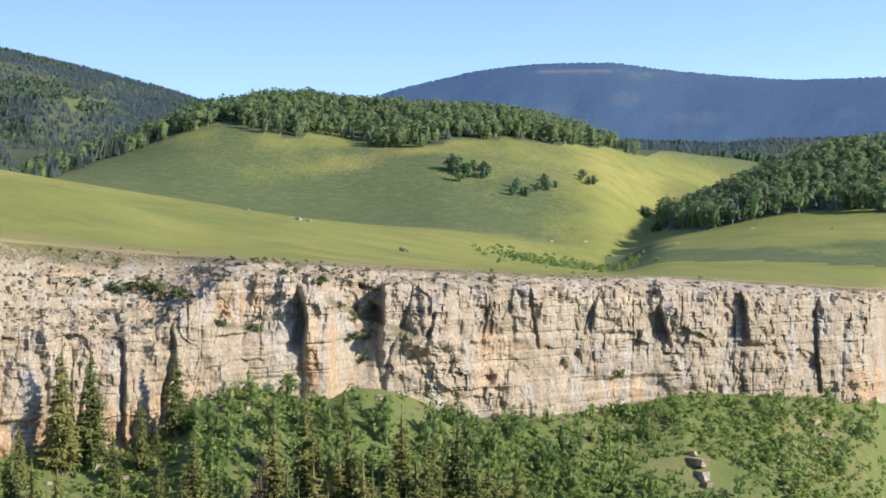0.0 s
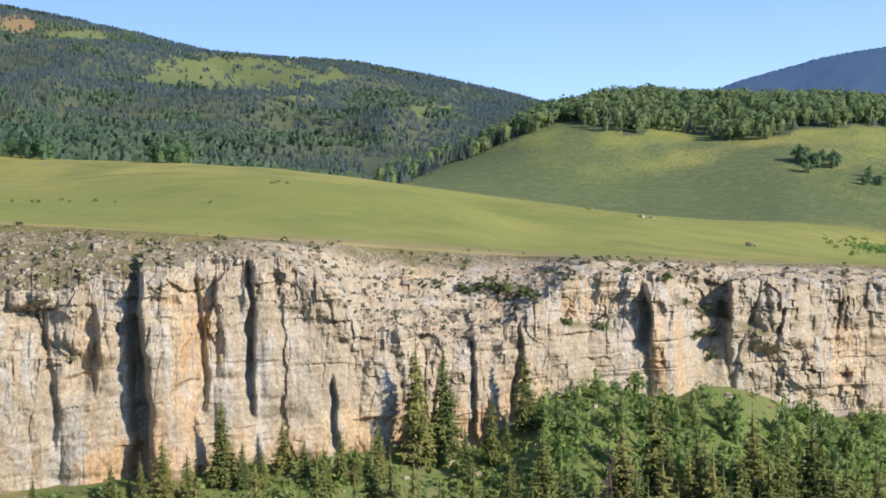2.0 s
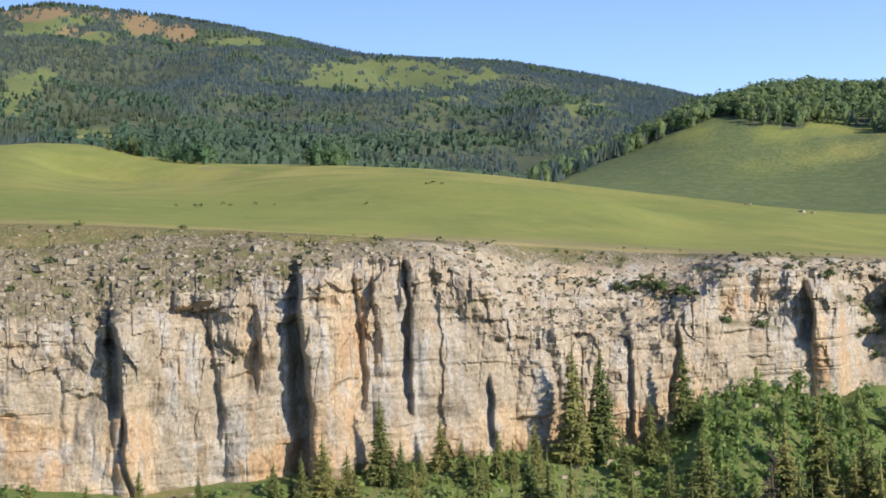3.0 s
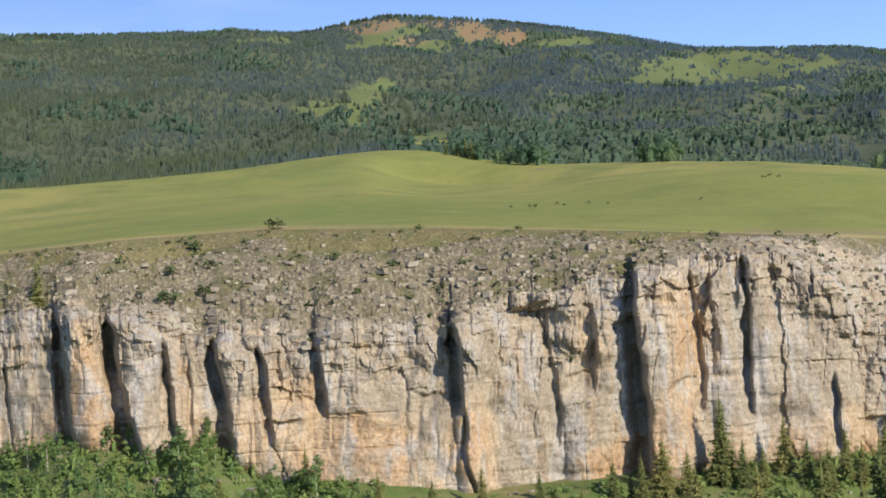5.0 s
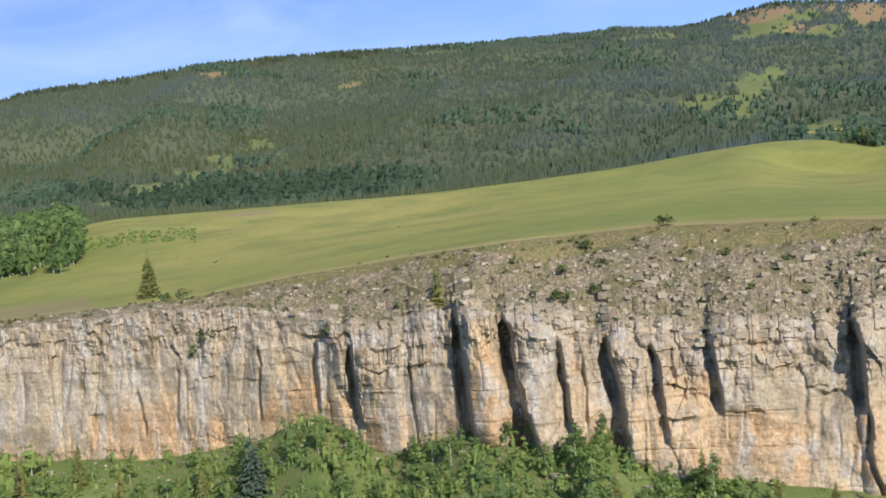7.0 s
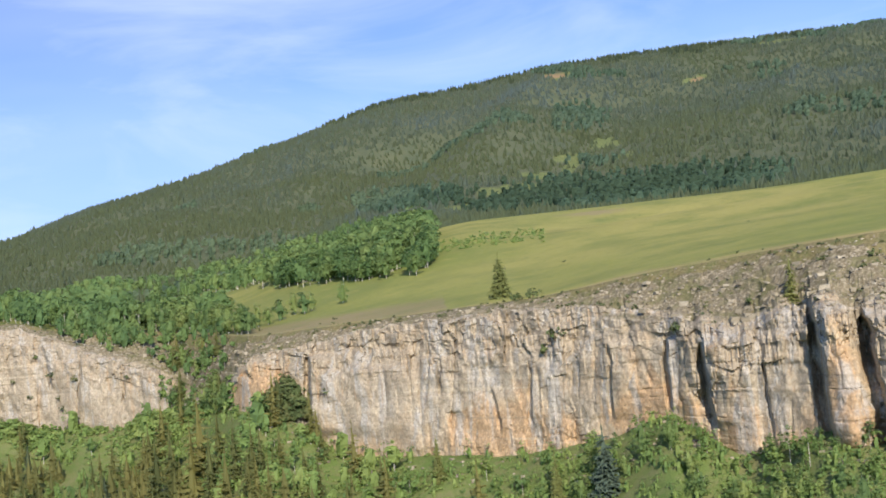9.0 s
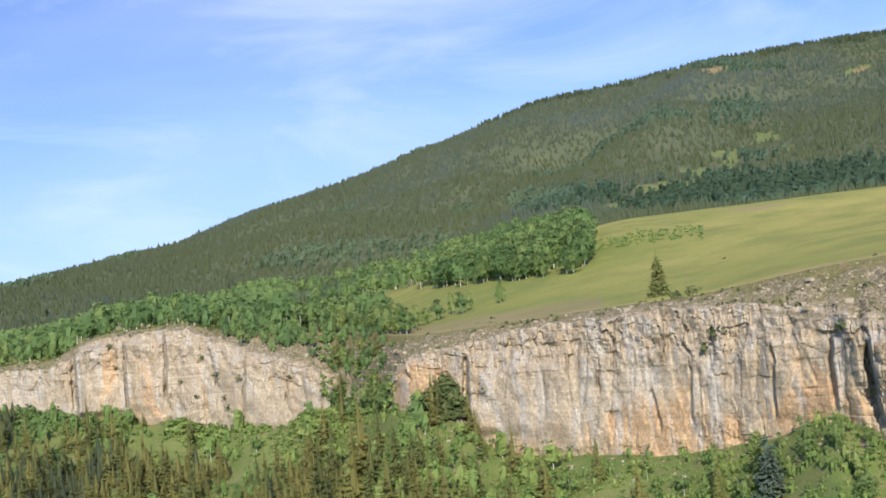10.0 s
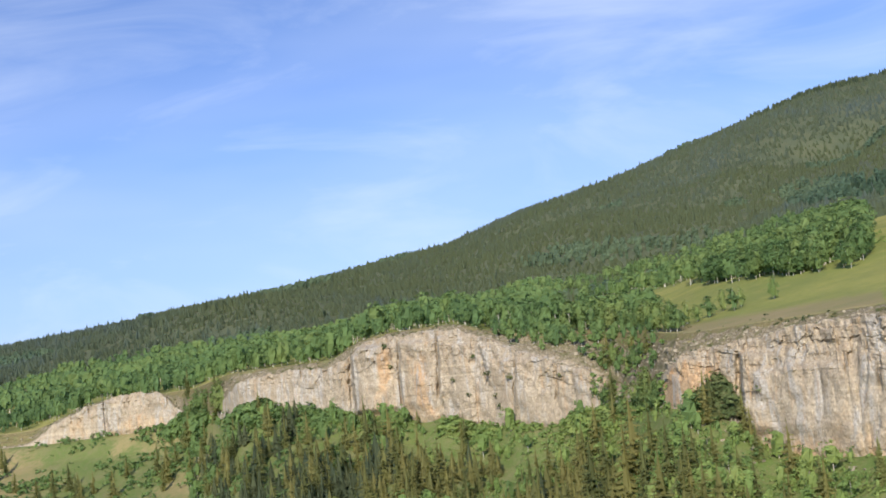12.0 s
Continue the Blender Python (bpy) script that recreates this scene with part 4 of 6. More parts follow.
        bench_soil = bench_soil + on[None, :] * 0.55 * min(1, back / 2.5) * np.exp(-(((z - zl[None, :] - 0.3) / (0.3 + 0.22 * back)) ** 2))
    r = rc[None, :] + batter - out * (0.25 + 0.75 * high) * (0.4 + 0.6 * smooth(z, ze - 4, ze + 2))
    # the broken slope between the brink and the grass
    w = np.linspace(0, 1, SLOPE_ROWS + 1)[1:, None]
    brink = rc + 1.0
    rb = brink[None, :] + (rg - brink)[None, :] * w + (r[-1] - brink)[None, :] * (1 - w) ** 4
    zb = flat_top[None, :] + (zg - flat_top)[None, :] * (0.85 * w + 0.15 * np.sin(w * np.pi / 2)) + (zt - flat_top)[None, :] * (1 - w) ** 4
    ss = arc[None, :] + 0 * zb
    ledge = np.clip(np.sin(np.pi * w), 0, 1) ** 0.7
    rough = smooth(rg - rc, 8, 24)[None, :] * 0.6 + 0.4
    tread = ledge * rough * (1 - smooth(w, 0.78, 0.98))
    slant = 0.9 * np.sign(fbm(ss / 11, rb / 14, 0 * zb + 19, 2)) * (rb - rc[None, :])
    # low stone steps that follow the contour, broken into blocks
    for rise_of, size, amp, seed in ((2.6, 7.0, 1.0, 21), (1.3, 3.6, 0.7, 22), (0.7, 2.2, 0.4, 23)):
        wob = rise_of * (0.7 * fbm(ss / (2.2 * size), rb / (2 * size), 0 * zb + seed, 3))
        lay = (zb + wob) / rise_of
        li = np.floor(lay)
        si = np.floor((ss + slant + 1.2 * size * fbm(rb / (0.8 * size), ss / (1.5 * size), 0 * zb + seed, 2)) / size + scramble(li, seed) * 7)
        stair = (li + smooth(lay - li, 0.55, 1.0) - lay) * rise_of
        on = smooth(fbm(ss / 16, rb / 9, 0 * zb + 2 * seed, 2), -0.3, 0.25)
        zb = zb + tread * on * (0.75 * stair + amp * (scramble(si * 1.3 + li * 17.1, seed) - 0.5))
    zb = zb + ledge * (0.4 * fbm(ss / 3.0, rb / 3.0, 0 * zb, 4) + 0.4 * (1 - smooth(w, 0.6, 0.85)) * np.abs(fbm(ss / 2.6, rb / 1.2, 0 * zb + 7, 2)))
    # gullies that run up from the wider clefts
    for ba, et, ef, width, depth, lean, jut, span in cliff_breaks():
        if width > 1.2:
            x = ss - np.interp(ba + 0.25, CA, arc) - 1.5 * fbm(rb / 6, 0 * zb + ba, 0 * zb, 2)
            zb = zb - 0.55 * depth * np.exp(-((x / (0.5 + 0.7 * width)) ** 2)) * (1 - smooth(w, 0.05, 0.55)) * rough
    zb[-3:] -= np.array([0.05, 0.25, 0.8])[:, None]
    stain = -0.10 + 0.22 * v + 0.14 * fbm(s / 11, z / 15, 0 * z + 31, 3)
    el = np.degrees(np.arctan2(z - EYE, rc[None, :]))
    for sa, se, wa, we, how in ((8.5, -2.3, 1.5, 0.6, -0.3), (-1.5, -4.0, 1.3, 1.6, -0.25), (5.0, -4.0, 0.8, 2.2, -0.25), (33.3, -6.6, 0.7, 1.2, -0.3), (38.0, -6.6, 2.6, 1.4, -0.22), (27.0, -8.0, 1.4, 0.8, -0.25),
                                (24.4, -3.0, 0.8, 2.2, -0.2), (28.2, -3.6, 0.5, 1.5, -0.25), (56.5, -4.2, 2.8, 1.0, -0.25), (62.5, -4.6, 2.2, 0.9, -0.3), (48.6, -3.5, 0.7, 2.6, -0.25), (71.5, -2.0, 1.0, 1.0, -0.25),
                                (82.9, -0.9, 0.45, 1.6, -0.3), (84.3, 0.0, 0.4, 0.9, -0.3), (80.2, -1.6, 0.7, 1.0, -0.12), (77.5, -1.0, 2.2, 1.8, 0.25), (73.0, -1.6, 0.7, 0.8, -0.3), (94.5, -1.2, 2.5, 0.6, -0.2), (-7.3, -5.6, 0.9, 0.7, -0.25), (-17.0, -5.2, 1.2, 0.9, -0.25), (52.5, -5.4, 1.1, 0.9, -0.25),
                                (20.0, -4.0, 3.0, 2.5, 0.25), (25.6, -3.5, 0.6, 1.2, 0.25), (66.6, -3.2, 2.2, 1.5, 0.25), (51.2, -3.6, 0.9, 1.8, 0.25), (30.0, -7.0, 1.2, 1.0, 0.3), (15.0, -4.5, 2.0, 2.0, 0.15),
                                (58.5, -3.6, 1.0, 1.0, 0.25), (35.5, -4.8, 1.6, 1.2, 0.2), (88.5, -0.8, 2.0, 0.8, 0.2), (46.3, -3.6, 0.6, 1.6, 0.22), (-5.0, -3.6, 1.5, 1.5, 0.12)):
        stain = stain + how * np.exp(-(((CA[None, :] - sa) / wa) ** 2 + ((el - se) / we) ** 2))
    stain = stain + (0.14 * (1 - smooth(CA, 6, 14)) + 0.12 * smooth(CA, 74, 77))[None, :]
    weather = np.concatenate([stain, 0.06 + 0 * ss])
    r, z = np.concatenate([r, rb]), np.concatenate([z, zb])
    soil = np.concatenate([bench_soil, 0 * ss + smooth(w, 0.0, 0.22) * (0.55 - 0.3 * (1 - smooth(CA, 18, 26)))[None, :] + smooth(w + 0.16 * fbm(ss / 9, rb / 6, 0 * zb + 77, 3), 0.66, 0.96) * 0.45 + 0.25 * smooth(ze - flat_top, -4, -1)[None, :]])
    return r, z, soil, weather, arc


def build_cliff():
    r, z, soil, weather, arc = cliff_shape()
    a = np.broadcast_to(CA, r.shape)
    x, y, _ = spot(a, r, z)
    faces = grid_faces(*r.shape)[:, ::-1]
    me = mesh_from("cliff", np.stack([x, y, z], -1).reshape(-1, 3), faces, ROCK, (("soil", soil.ravel()), ("weather", weather.ravel())), False)
    tagged(new("cliff", me), "long grey and orange limestone cliff with deep clefts", "cliff", kind="structure")
    return r, z


CLIFF_R, CLIFF_Z = build_cliff()

# ---------------------------------------------------------------- shapes of the plants
rng = np.random.default_rng(7)


def triangles(centres, normals, sizes, gen):
    """Loose three-cornered leaves about centres, facing normals."""
    n = len(centres)
    ref = gen.normal(size=(n, 3))
    u = np.cross(normals, ref)
    u /= np.linalg.norm(u, axis=1)[:, None] + 1e-9
    w = np.cross(normals, u)
    w /= np.linalg.norm(w, axis=1)[:, None] + 1e-9
    ang = gen.uniform(0, 6.28, n)
    out = np.empty((n, 3, 3))
    for k in range(3):
        t = ang + k * 2.094 + gen.uniform(-0.35, 0.35, n)
        s = sizes * gen.uniform(0.7, 1.2, n)
        out[:, k] = centres + (u * np.cos(t)[:, None] + w * np.sin(t)[:, None]) * s[:, None]
    return out


def tube(p0, p1, r0, r1, sides=6):
    """The tapered side of a trunk or limb, as triangles."""
    p0, p1 = np.asarray(p0, float), np.asarray(p1, float)
    d = (p1 - p0) / np.linalg.norm(p1 - p0)
    u = np.cross(d, (0.31, 0.9, 0.2))
    u /= np.linalg.norm(u)
    w = np.cross(d, u)
    t = np.arange(sides) * 2 * np.pi / sides
    ring = np.cos(t)[:, None] * u + np.sin(t)[:, None] * w
    a, b = p0 + ring * r0, p1 + ring * r1
    a2, b2 = np.roll(a, -1, 0), np.roll(b, -1, 0)
    return np.concatenate([np.stack([a, a2, b2], 1), np.stack([a, b2, b], 1)])


def spruce_crown(gen, h, radius, whorls=24, arms=8, bare=0.06, thin=0.0, core=0.35):
    """Drooping boughs all the way up the stem, each a folded spray fringed with hanging twigs."""
    tri = []
    count = int(whorls * arms * 0.85)
    lobes = gen.uniform(0, 6.28, 3)
    for k in range(count):
        if gen.random() < thin:
            continue
        f = bare + (0.985 - bare) * (1 - math.sqrt(1 - (k + gen.random()) / count * 0.985))
        t = gen.uniform(0, 6.283)
        reach = radius * ((1 - f) ** 0.78) * (0.6 + 0.4 * min(1, f / 0.14)) + 0.1
        reach *= 1 + 0.14 * math.sin(2 * t + lobes[0] + 7 * f) + 0.10 * math.sin(23 * f + lobes[1] + t)
        L = reach * gen.uniform(0.72, 1.1)
        d = np.array((math.cos(t), math.sin(t), 0))
        side = np.array((-d[1], d[0], 0))
        z0 = f * h
        drop = gen.uniform(0.05, 0.5) * L * (1 - f * 0.8)
        p = [np.array((0, 0, z0)), d * L * 0.5 + (0, 0, z0 - drop * 0.35), d * L + (0, 0, z0 - drop * 0.75)]
        w = 0.24 * L * gen.uniform(0.8, 1.3) + 0.08
        for sgn in (-1, 1):
            e1 = p[1] + side * w * sgn + (0, 0, -0.2 * L * gen.uniform(0.4, 1.2))
            tri.append((p[0], e1, p[1]))
            tri.append((p[1], e1, p[2]))
        for q in range(7):
            c = p[0] + (p[2] - p[0]) * gen.uniform(0.25, 1.05) + side * w * gen.uniform(-1.3, 1.3)
            n = 0.16 * (0.6 + 0.3 * L)
            hang = np.array((gen.normal() * 0.15, gen.normal() * 0.15, -gen.uniform(0.3, 0.75) * (0.4 + 0.22 * L)))
            u = side * gen.normal() + d * gen.normal() * 0.7
            u = u / (np.linalg.norm(u) + 1e-6) * n
            tri.append((c - u, c + u, c + hang + d * 0.1 * L))
    for f0, f1 in ((bare, 0.5), (0.2, 0.7), (0.42, 0.97)):
        n = 6
        reach = radius * ((1 - f0) ** 0.8) * core
        t = gen.uniform(0, 6.28) + np.arange(n) * 2 * np.pi / n
        rr = reach * gen.uniform(0.6, 1.2, n)
        ring = np.stack([np.cos(t) * rr, np.sin(t) * rr, h * (f0 + gen.uniform(-0.04, 0.04, n))], -1)
        for i in range(n):
            tri.append((ring[i], ring[(i + 1) % n], np.array((0, 0, h * f1))))
    tip = np.array((0, 0, h))
    for t in (0, 2.1, 4.2):
        d = np.array((math.cos(t), math.sin(t), 0)) * 0.16
        tri.append((tip + (0, 0, 0.35), tip + d - (0, 0, 0.8), tip - d - (0, 0, 0.8)))
    return np.array(tri)


def leafy_crown(gen, h, radius, base, clumps, leaves, size):
    """An uneven crown of leaf clumps with gaps, from base to h."""
    cs = []
    while len(cs) < clumps:
        p = gen.uniform(-1, 1, 3)
        if np.linalg.norm(p) < 1:
            f = (p[2] + 1) / 2
            wide = math.sin(math.pi * min(1, 0.18 + 0.8 * f)) ** 0.7
            cs.append((p[0] * radius * wide, p[1] * radius * wide, base + f * (h - base)))
    cs = np.array(cs)
    cs[:, :2] += gen.normal(0, radius * 0.12, (clumps, 2))
    out = []
    for c in cs:
        s = radius * gen.uniform(0.2, 0.42)
        d = gen.normal(size=(leaves, 3))
        d /= np.linalg.norm(d, axis=1)[:, None]
        pos = c + d * s * gen.uniform(0.5, 1.0, (leaves, 1)) * (1, 1, 0.75)
        core = np.array((0, 0, base + 0.45 * (h - base)))
        away = (pos - core) / (np.linalg.norm(pos - core, axis=1)[:, None] + 1e-6)
        nrm = d * 0.5 + away * 0.9 + gen.normal(0, 0.35, (leaves, 3)) + (0, 0, 0.6)
        nrm /= np.linalg.norm(nrm, axis=1)[:, None]
        out.append(triangles(pos, nrm, np.full(leaves, size), gen))
    return np.concatenate(out)


def aspen_trunk(gen, h, top, girth):
    lean = gen.normal(0, 0.03 * h, 2)
    mid = np.array((lean[0] * 0.4, lean[1] * 0.4, h * 0.45))
    end = np.array((lean[0], lean[1], top))
    parts = [tube((0, 0, -0.3), mid, girth, girth * 0.7), tube(mid, end, girth * 0.7, girth * 0.2)]
    for k in range(4):
        f = gen.uniform(0.35, 0.8)
        p = mid * f / 0.45 if f < 0.45 else mid + (end - mid) * (f - 0.45) / 0.55
        t = gen.uniform(0, 6.28)
        parts.append(tube(p, p + np.array((math.cos(t) * 0.16 * h, math.sin(t) * 0.16 * h, 0.13 * h)), girth * 0.35, girth * 0.1, 4))
    return np.concatenate(parts)


def soup(name, tri, material, tint=None, shade=False):
    """A mesh of loose or joined triangles (n, 3, 3)."""
    v = tri.reshape(-1, 3)
    attrs = () if tint is None else (("tint", np.repeat(tint, 3)),)
    return mesh_from(name, v, np.arange(len(v)).reshape(-1, 3), material, attrs, shade)


def part(name, mesh, parent, label=""):
    ob = new(name, mesh)
    ob.parent = parent
    return tagged(ob, label)


def pool_spruce(kind, seeds, heights, needles, radius=0.15, thin=0.0, whorls=24, arms=8):
    """Meshes for alike trees, each (trunk, crown, height)."""
    out = []
    for s, h in zip(seeds, heights):
        g = np.random.default_rng(s)
        trunk = soup(kind + "_trunk", np.concatenate([tube((0, 0, -0.6), (0, 0, h * 0.55), 0.019 * h * 0.8, 0.011 * h * 0.8, 7), tube((0, 0, h * 0.55), (0, 0, h), 0.011 * h * 0.8, 0.02, 7)]), BARK)
        out.append((trunk, soup(kind + "_crown", spruce_crown(g, h, h * radius * g.uniform(0.9, 1.1), whorls, arms, 0.05, thin, 0.22 if thin > 0.3 else 0.36), needles), h))
    return out


def pool_aspen(seeds, heights, clumps, leaves, size, base=0.3, radius=0.24, leaf=ASPEN):
    out = []
    for s, h in zip(seeds, heights):
        g = np.random.default_rng(s)
        out.append((soup("aspen_trunk", aspen_trunk(g, h, h * 0.9, 0.012 * h), ASPEN_BARK), soup("aspen_crown", np.concatenate([dome(g, h * 0.9, h * radius * 0.42, h * base, 6), leafy_crown(g, h, h * radius, h * base, clumps, leaves, size)]), leaf), h))
    return out


def plant(kind, pool, a, r, h, label, category="tree", group="", z=None, names=("trunk", "crown")):
    """Stands one tree of the pool at a bearing and distance, h metres high."""
    trunk, crown, h0 = pool[int(rng.integers(len(pool)))]
    z = float(ground(a, r)[0]) if z is None else z
    ob = new(kind)
    s, wide = h / h0, rng.uniform(0.82, 1.25)
    ob.matrix_world = Matrix.Translation(spot(a, r, z - 0.1)) @ Matrix.Rotation(rng.uniform(0, 6.28), 4, "Z") @ Matrix.Diagonal((s * wide, s * wide, s, 1))
    if trunk is not None:
        part(names[0], trunk, ob)
    part(names[1], crown, ob)
    return tagged(ob, label, category, group)


def stand(name, templates, a, r, heights, tints, label, category, materials, z=None, sink=0.2):
    """Many plants as one object: every template is (triangles of the foliage, triangles of the stem, height)."""
    z = ground(a, r) if z is None else z
    x, y, z = spot(np.asarray(a), np.asarray(r), np.asarray(z) - sink)
    pick = rng.integers(len(templates), size=len(x))
    turn = rng.uniform(0, 6.283, len(x))
    V, T, M = [], [], []
    for k, (leaf, stem, h0) in enumerate(templates):
        i = np.where(pick == k)[0]
        if not len(i):
            continue
        s = np.asarray(heights)[i] / h0
        c, sn = np.cos(turn[i]), np.sin(turn[i])
        for mi, tri in enumerate((leaf, stem)):
            if tri is None:
                continue
            p = tri.reshape(-1, 3)
            wide = s * rng.uniform(0.85, 1.2, len(i))
            px = (p[None, :, 0] * c[:, None] - p[None, :, 1] * sn[:, None]) * wide[:, None] + x[i][:, None]
            py = (p[None, :, 0] * sn[:, None] + p[None, :, 1] * c[:, None]) * wide[:, None] + y[i][:, None]
            pz = p[None, :, 2] * s[:, None] + z[i][:, None]
            V.append(np.stack([px, py, pz], -1).reshape(-1, 3, 3))
            T.append(np.repeat(np.asarray(tints)[i], len(tri)))
            M.append(np.full(len(i) * len(tri), mi))
    tri, tint, mat = np.concatenate(V), np.concatenate(T), np.concatenate(M)
    me = soup(name, tri, materials[0], tint)
    for extra in materials[1:]:
        me.materials.append(extra)
    me.polygons.foreach_set("material_index", mat.astype(np.int32))
    return tagged(new(name, me), label, category, kind="stuff")


def far_conifer(gen, h, radius):
    """Flat sprays of boughs that stand out from the stem on all sides."""
    tri = []
    for k in range(5):
        t = k * 1.2566 + gen.uniform(-0.4, 0.4)
        d = np.array((math.cos(t), math.sin(t), 0))
        side = np.array((-d[1], d[0], 0)) * radius * gen.uniform(-0.3, 0.3)
        foot, top = h * gen.uniform(0.0, 0.12), h * (1.0 if k < 2 else gen.uniform(0.75, 1.0))
        tri.append((np.array((0, 0, foot + 0.12 * h)), d * radius * gen.uniform(0.7, 1.2) + side + (0, 0, foot), np.array((0, 0, top))))
    return np.array(tri)


def dome(gen, h, radius, base, n=5):
    """The lumpy inner mass of a leafy crown."""
    t = gen.uniform(0, 6.28) + np.arange(n) * 2 * np.pi / n
    rings = []
    for f, w in ((0.05, 0.7), (0.45, 1.0), (0.8, 0.78)):
        rr = radius * w * gen.uniform(0.7, 1.2, n)
        zz = base + (h - base) * (f + gen.uniform(-0.08, 0.08, n))
        rings.append(np.stack([np.cos(t + f) * rr, np.sin(t + f) * rr, zz], -1))
    top = np.array((gen.normal() * 0.15 * radius, gen.normal() * 0.15 * radius, base + (h - base) * gen.uniform(0.9, 0.98)))
    tri = []
    for i in range(n):
        j = (i + 1) % n
        for a, b in ((0, 1), (1, 2)):
            tri += [(rings[a][i], rings[a][j], rings[b][j]), (rings[a][i], rings[b][j], rings[b][i])]
        tri.append((rings[2][i], rings[2][j], top))
    return np.array(tri)


def far_stem(h, girth, top=0.55):
    return tube((0, 0, -1), (0, 0, h * top), girth, girth * 0.7, 3)


# ---------------------------------------------------------------- woods, far to near
def scatter(count, a0, a1, r0, r1):
    a = rng.uniform(a0, a1, count)
    lo, hi = (f(a) if callable(f) else np.full(count, float(f)) for f in (r0, r1))
    return a, np.sqrt(rng.uniform(0, 1, count) * (hi**2 - lo**2) + lo**2)


FAR_CONIFERS = [(far_conifer(np.random.default_rng(s), 10.0, 3.7), None, 10.0) for s in range(14)]
FAR_ASPENS = []
for s in range(6):
    g = np.random.default_rng(40 + s)
    FAR_ASPENS.append((np.concatenate([dome(g, 8.6, 2.6, 0.2, 3), leafy_crown(g, 9.0, 3.1, 0.3, 3, 3, 1.3)]), None, 9.0))
MID_ASPENS = []
for s in range(6):
    g = np.random.default_rng(60 + s)
    MID_ASPENS.append((np.concatenate([dome(g, 10.6, 2.3, (1.0, 1.0, 3.4)[s % 3]), leafy_crown(g, 12.0, 4.4, (0.8, 0.8, 3.0)[s % 3], 11, 6, 1.05)]), far_stem(12.0, 0.2, 0.5), 12.0))

TIER_ASPENS = []
for s in range(6):
    g = np.random.default_rng(100 + s)
    TIER_ASPENS.append((np.concatenate([dome(g, 8.8, 2.0, 2.6, 4), leafy_crown(g, 9.2, 2.8, 2.8, 4, 4, 1.0)]), far_stem(9.0, 0.17, 0.5), 9.0))
RIM_ASPENS = []
for s in range(6):
    g = np.random.default_rng(80 + s)
    low = (0.4, 1.4, 0.6, 2.6, 0.8, 3.6)[s]
    RIM_ASPENS.append((np.concatenate([dome(g, 10.6, 2.2, low + 0.6), leafy_crown(g, 12.0, 4.3, low, 12, 9, 0.64)]), far_stem(12.0, 0.22, 0.6), 12.0))

# aspen stands on the mountain side: bearing, height angle and half widths
ASPEN_PATCHES = ((56.5, 4.6, 6.0, 0.75), (31.0, 5.0, 4.5, 0.75), (22.0, 4.5, 6.0, 0.5), (47.6, 6.95, 2.3, 0.33), (58.0, 7.6, 1.2, 0.6), (37.5, 6.1, 2.2, 0.5), (20.0, 5.6, 2.4, 0.3), (16.5, 6.2, 1.5, 0.4),
                 (66.0, 5.0, 2.5, 0.4), (75.0, 3.6, 3.5, 0.5), (24.5, 5.6, 1.5, 0.3), (28.0, 6.3, 2.0, 0.3))


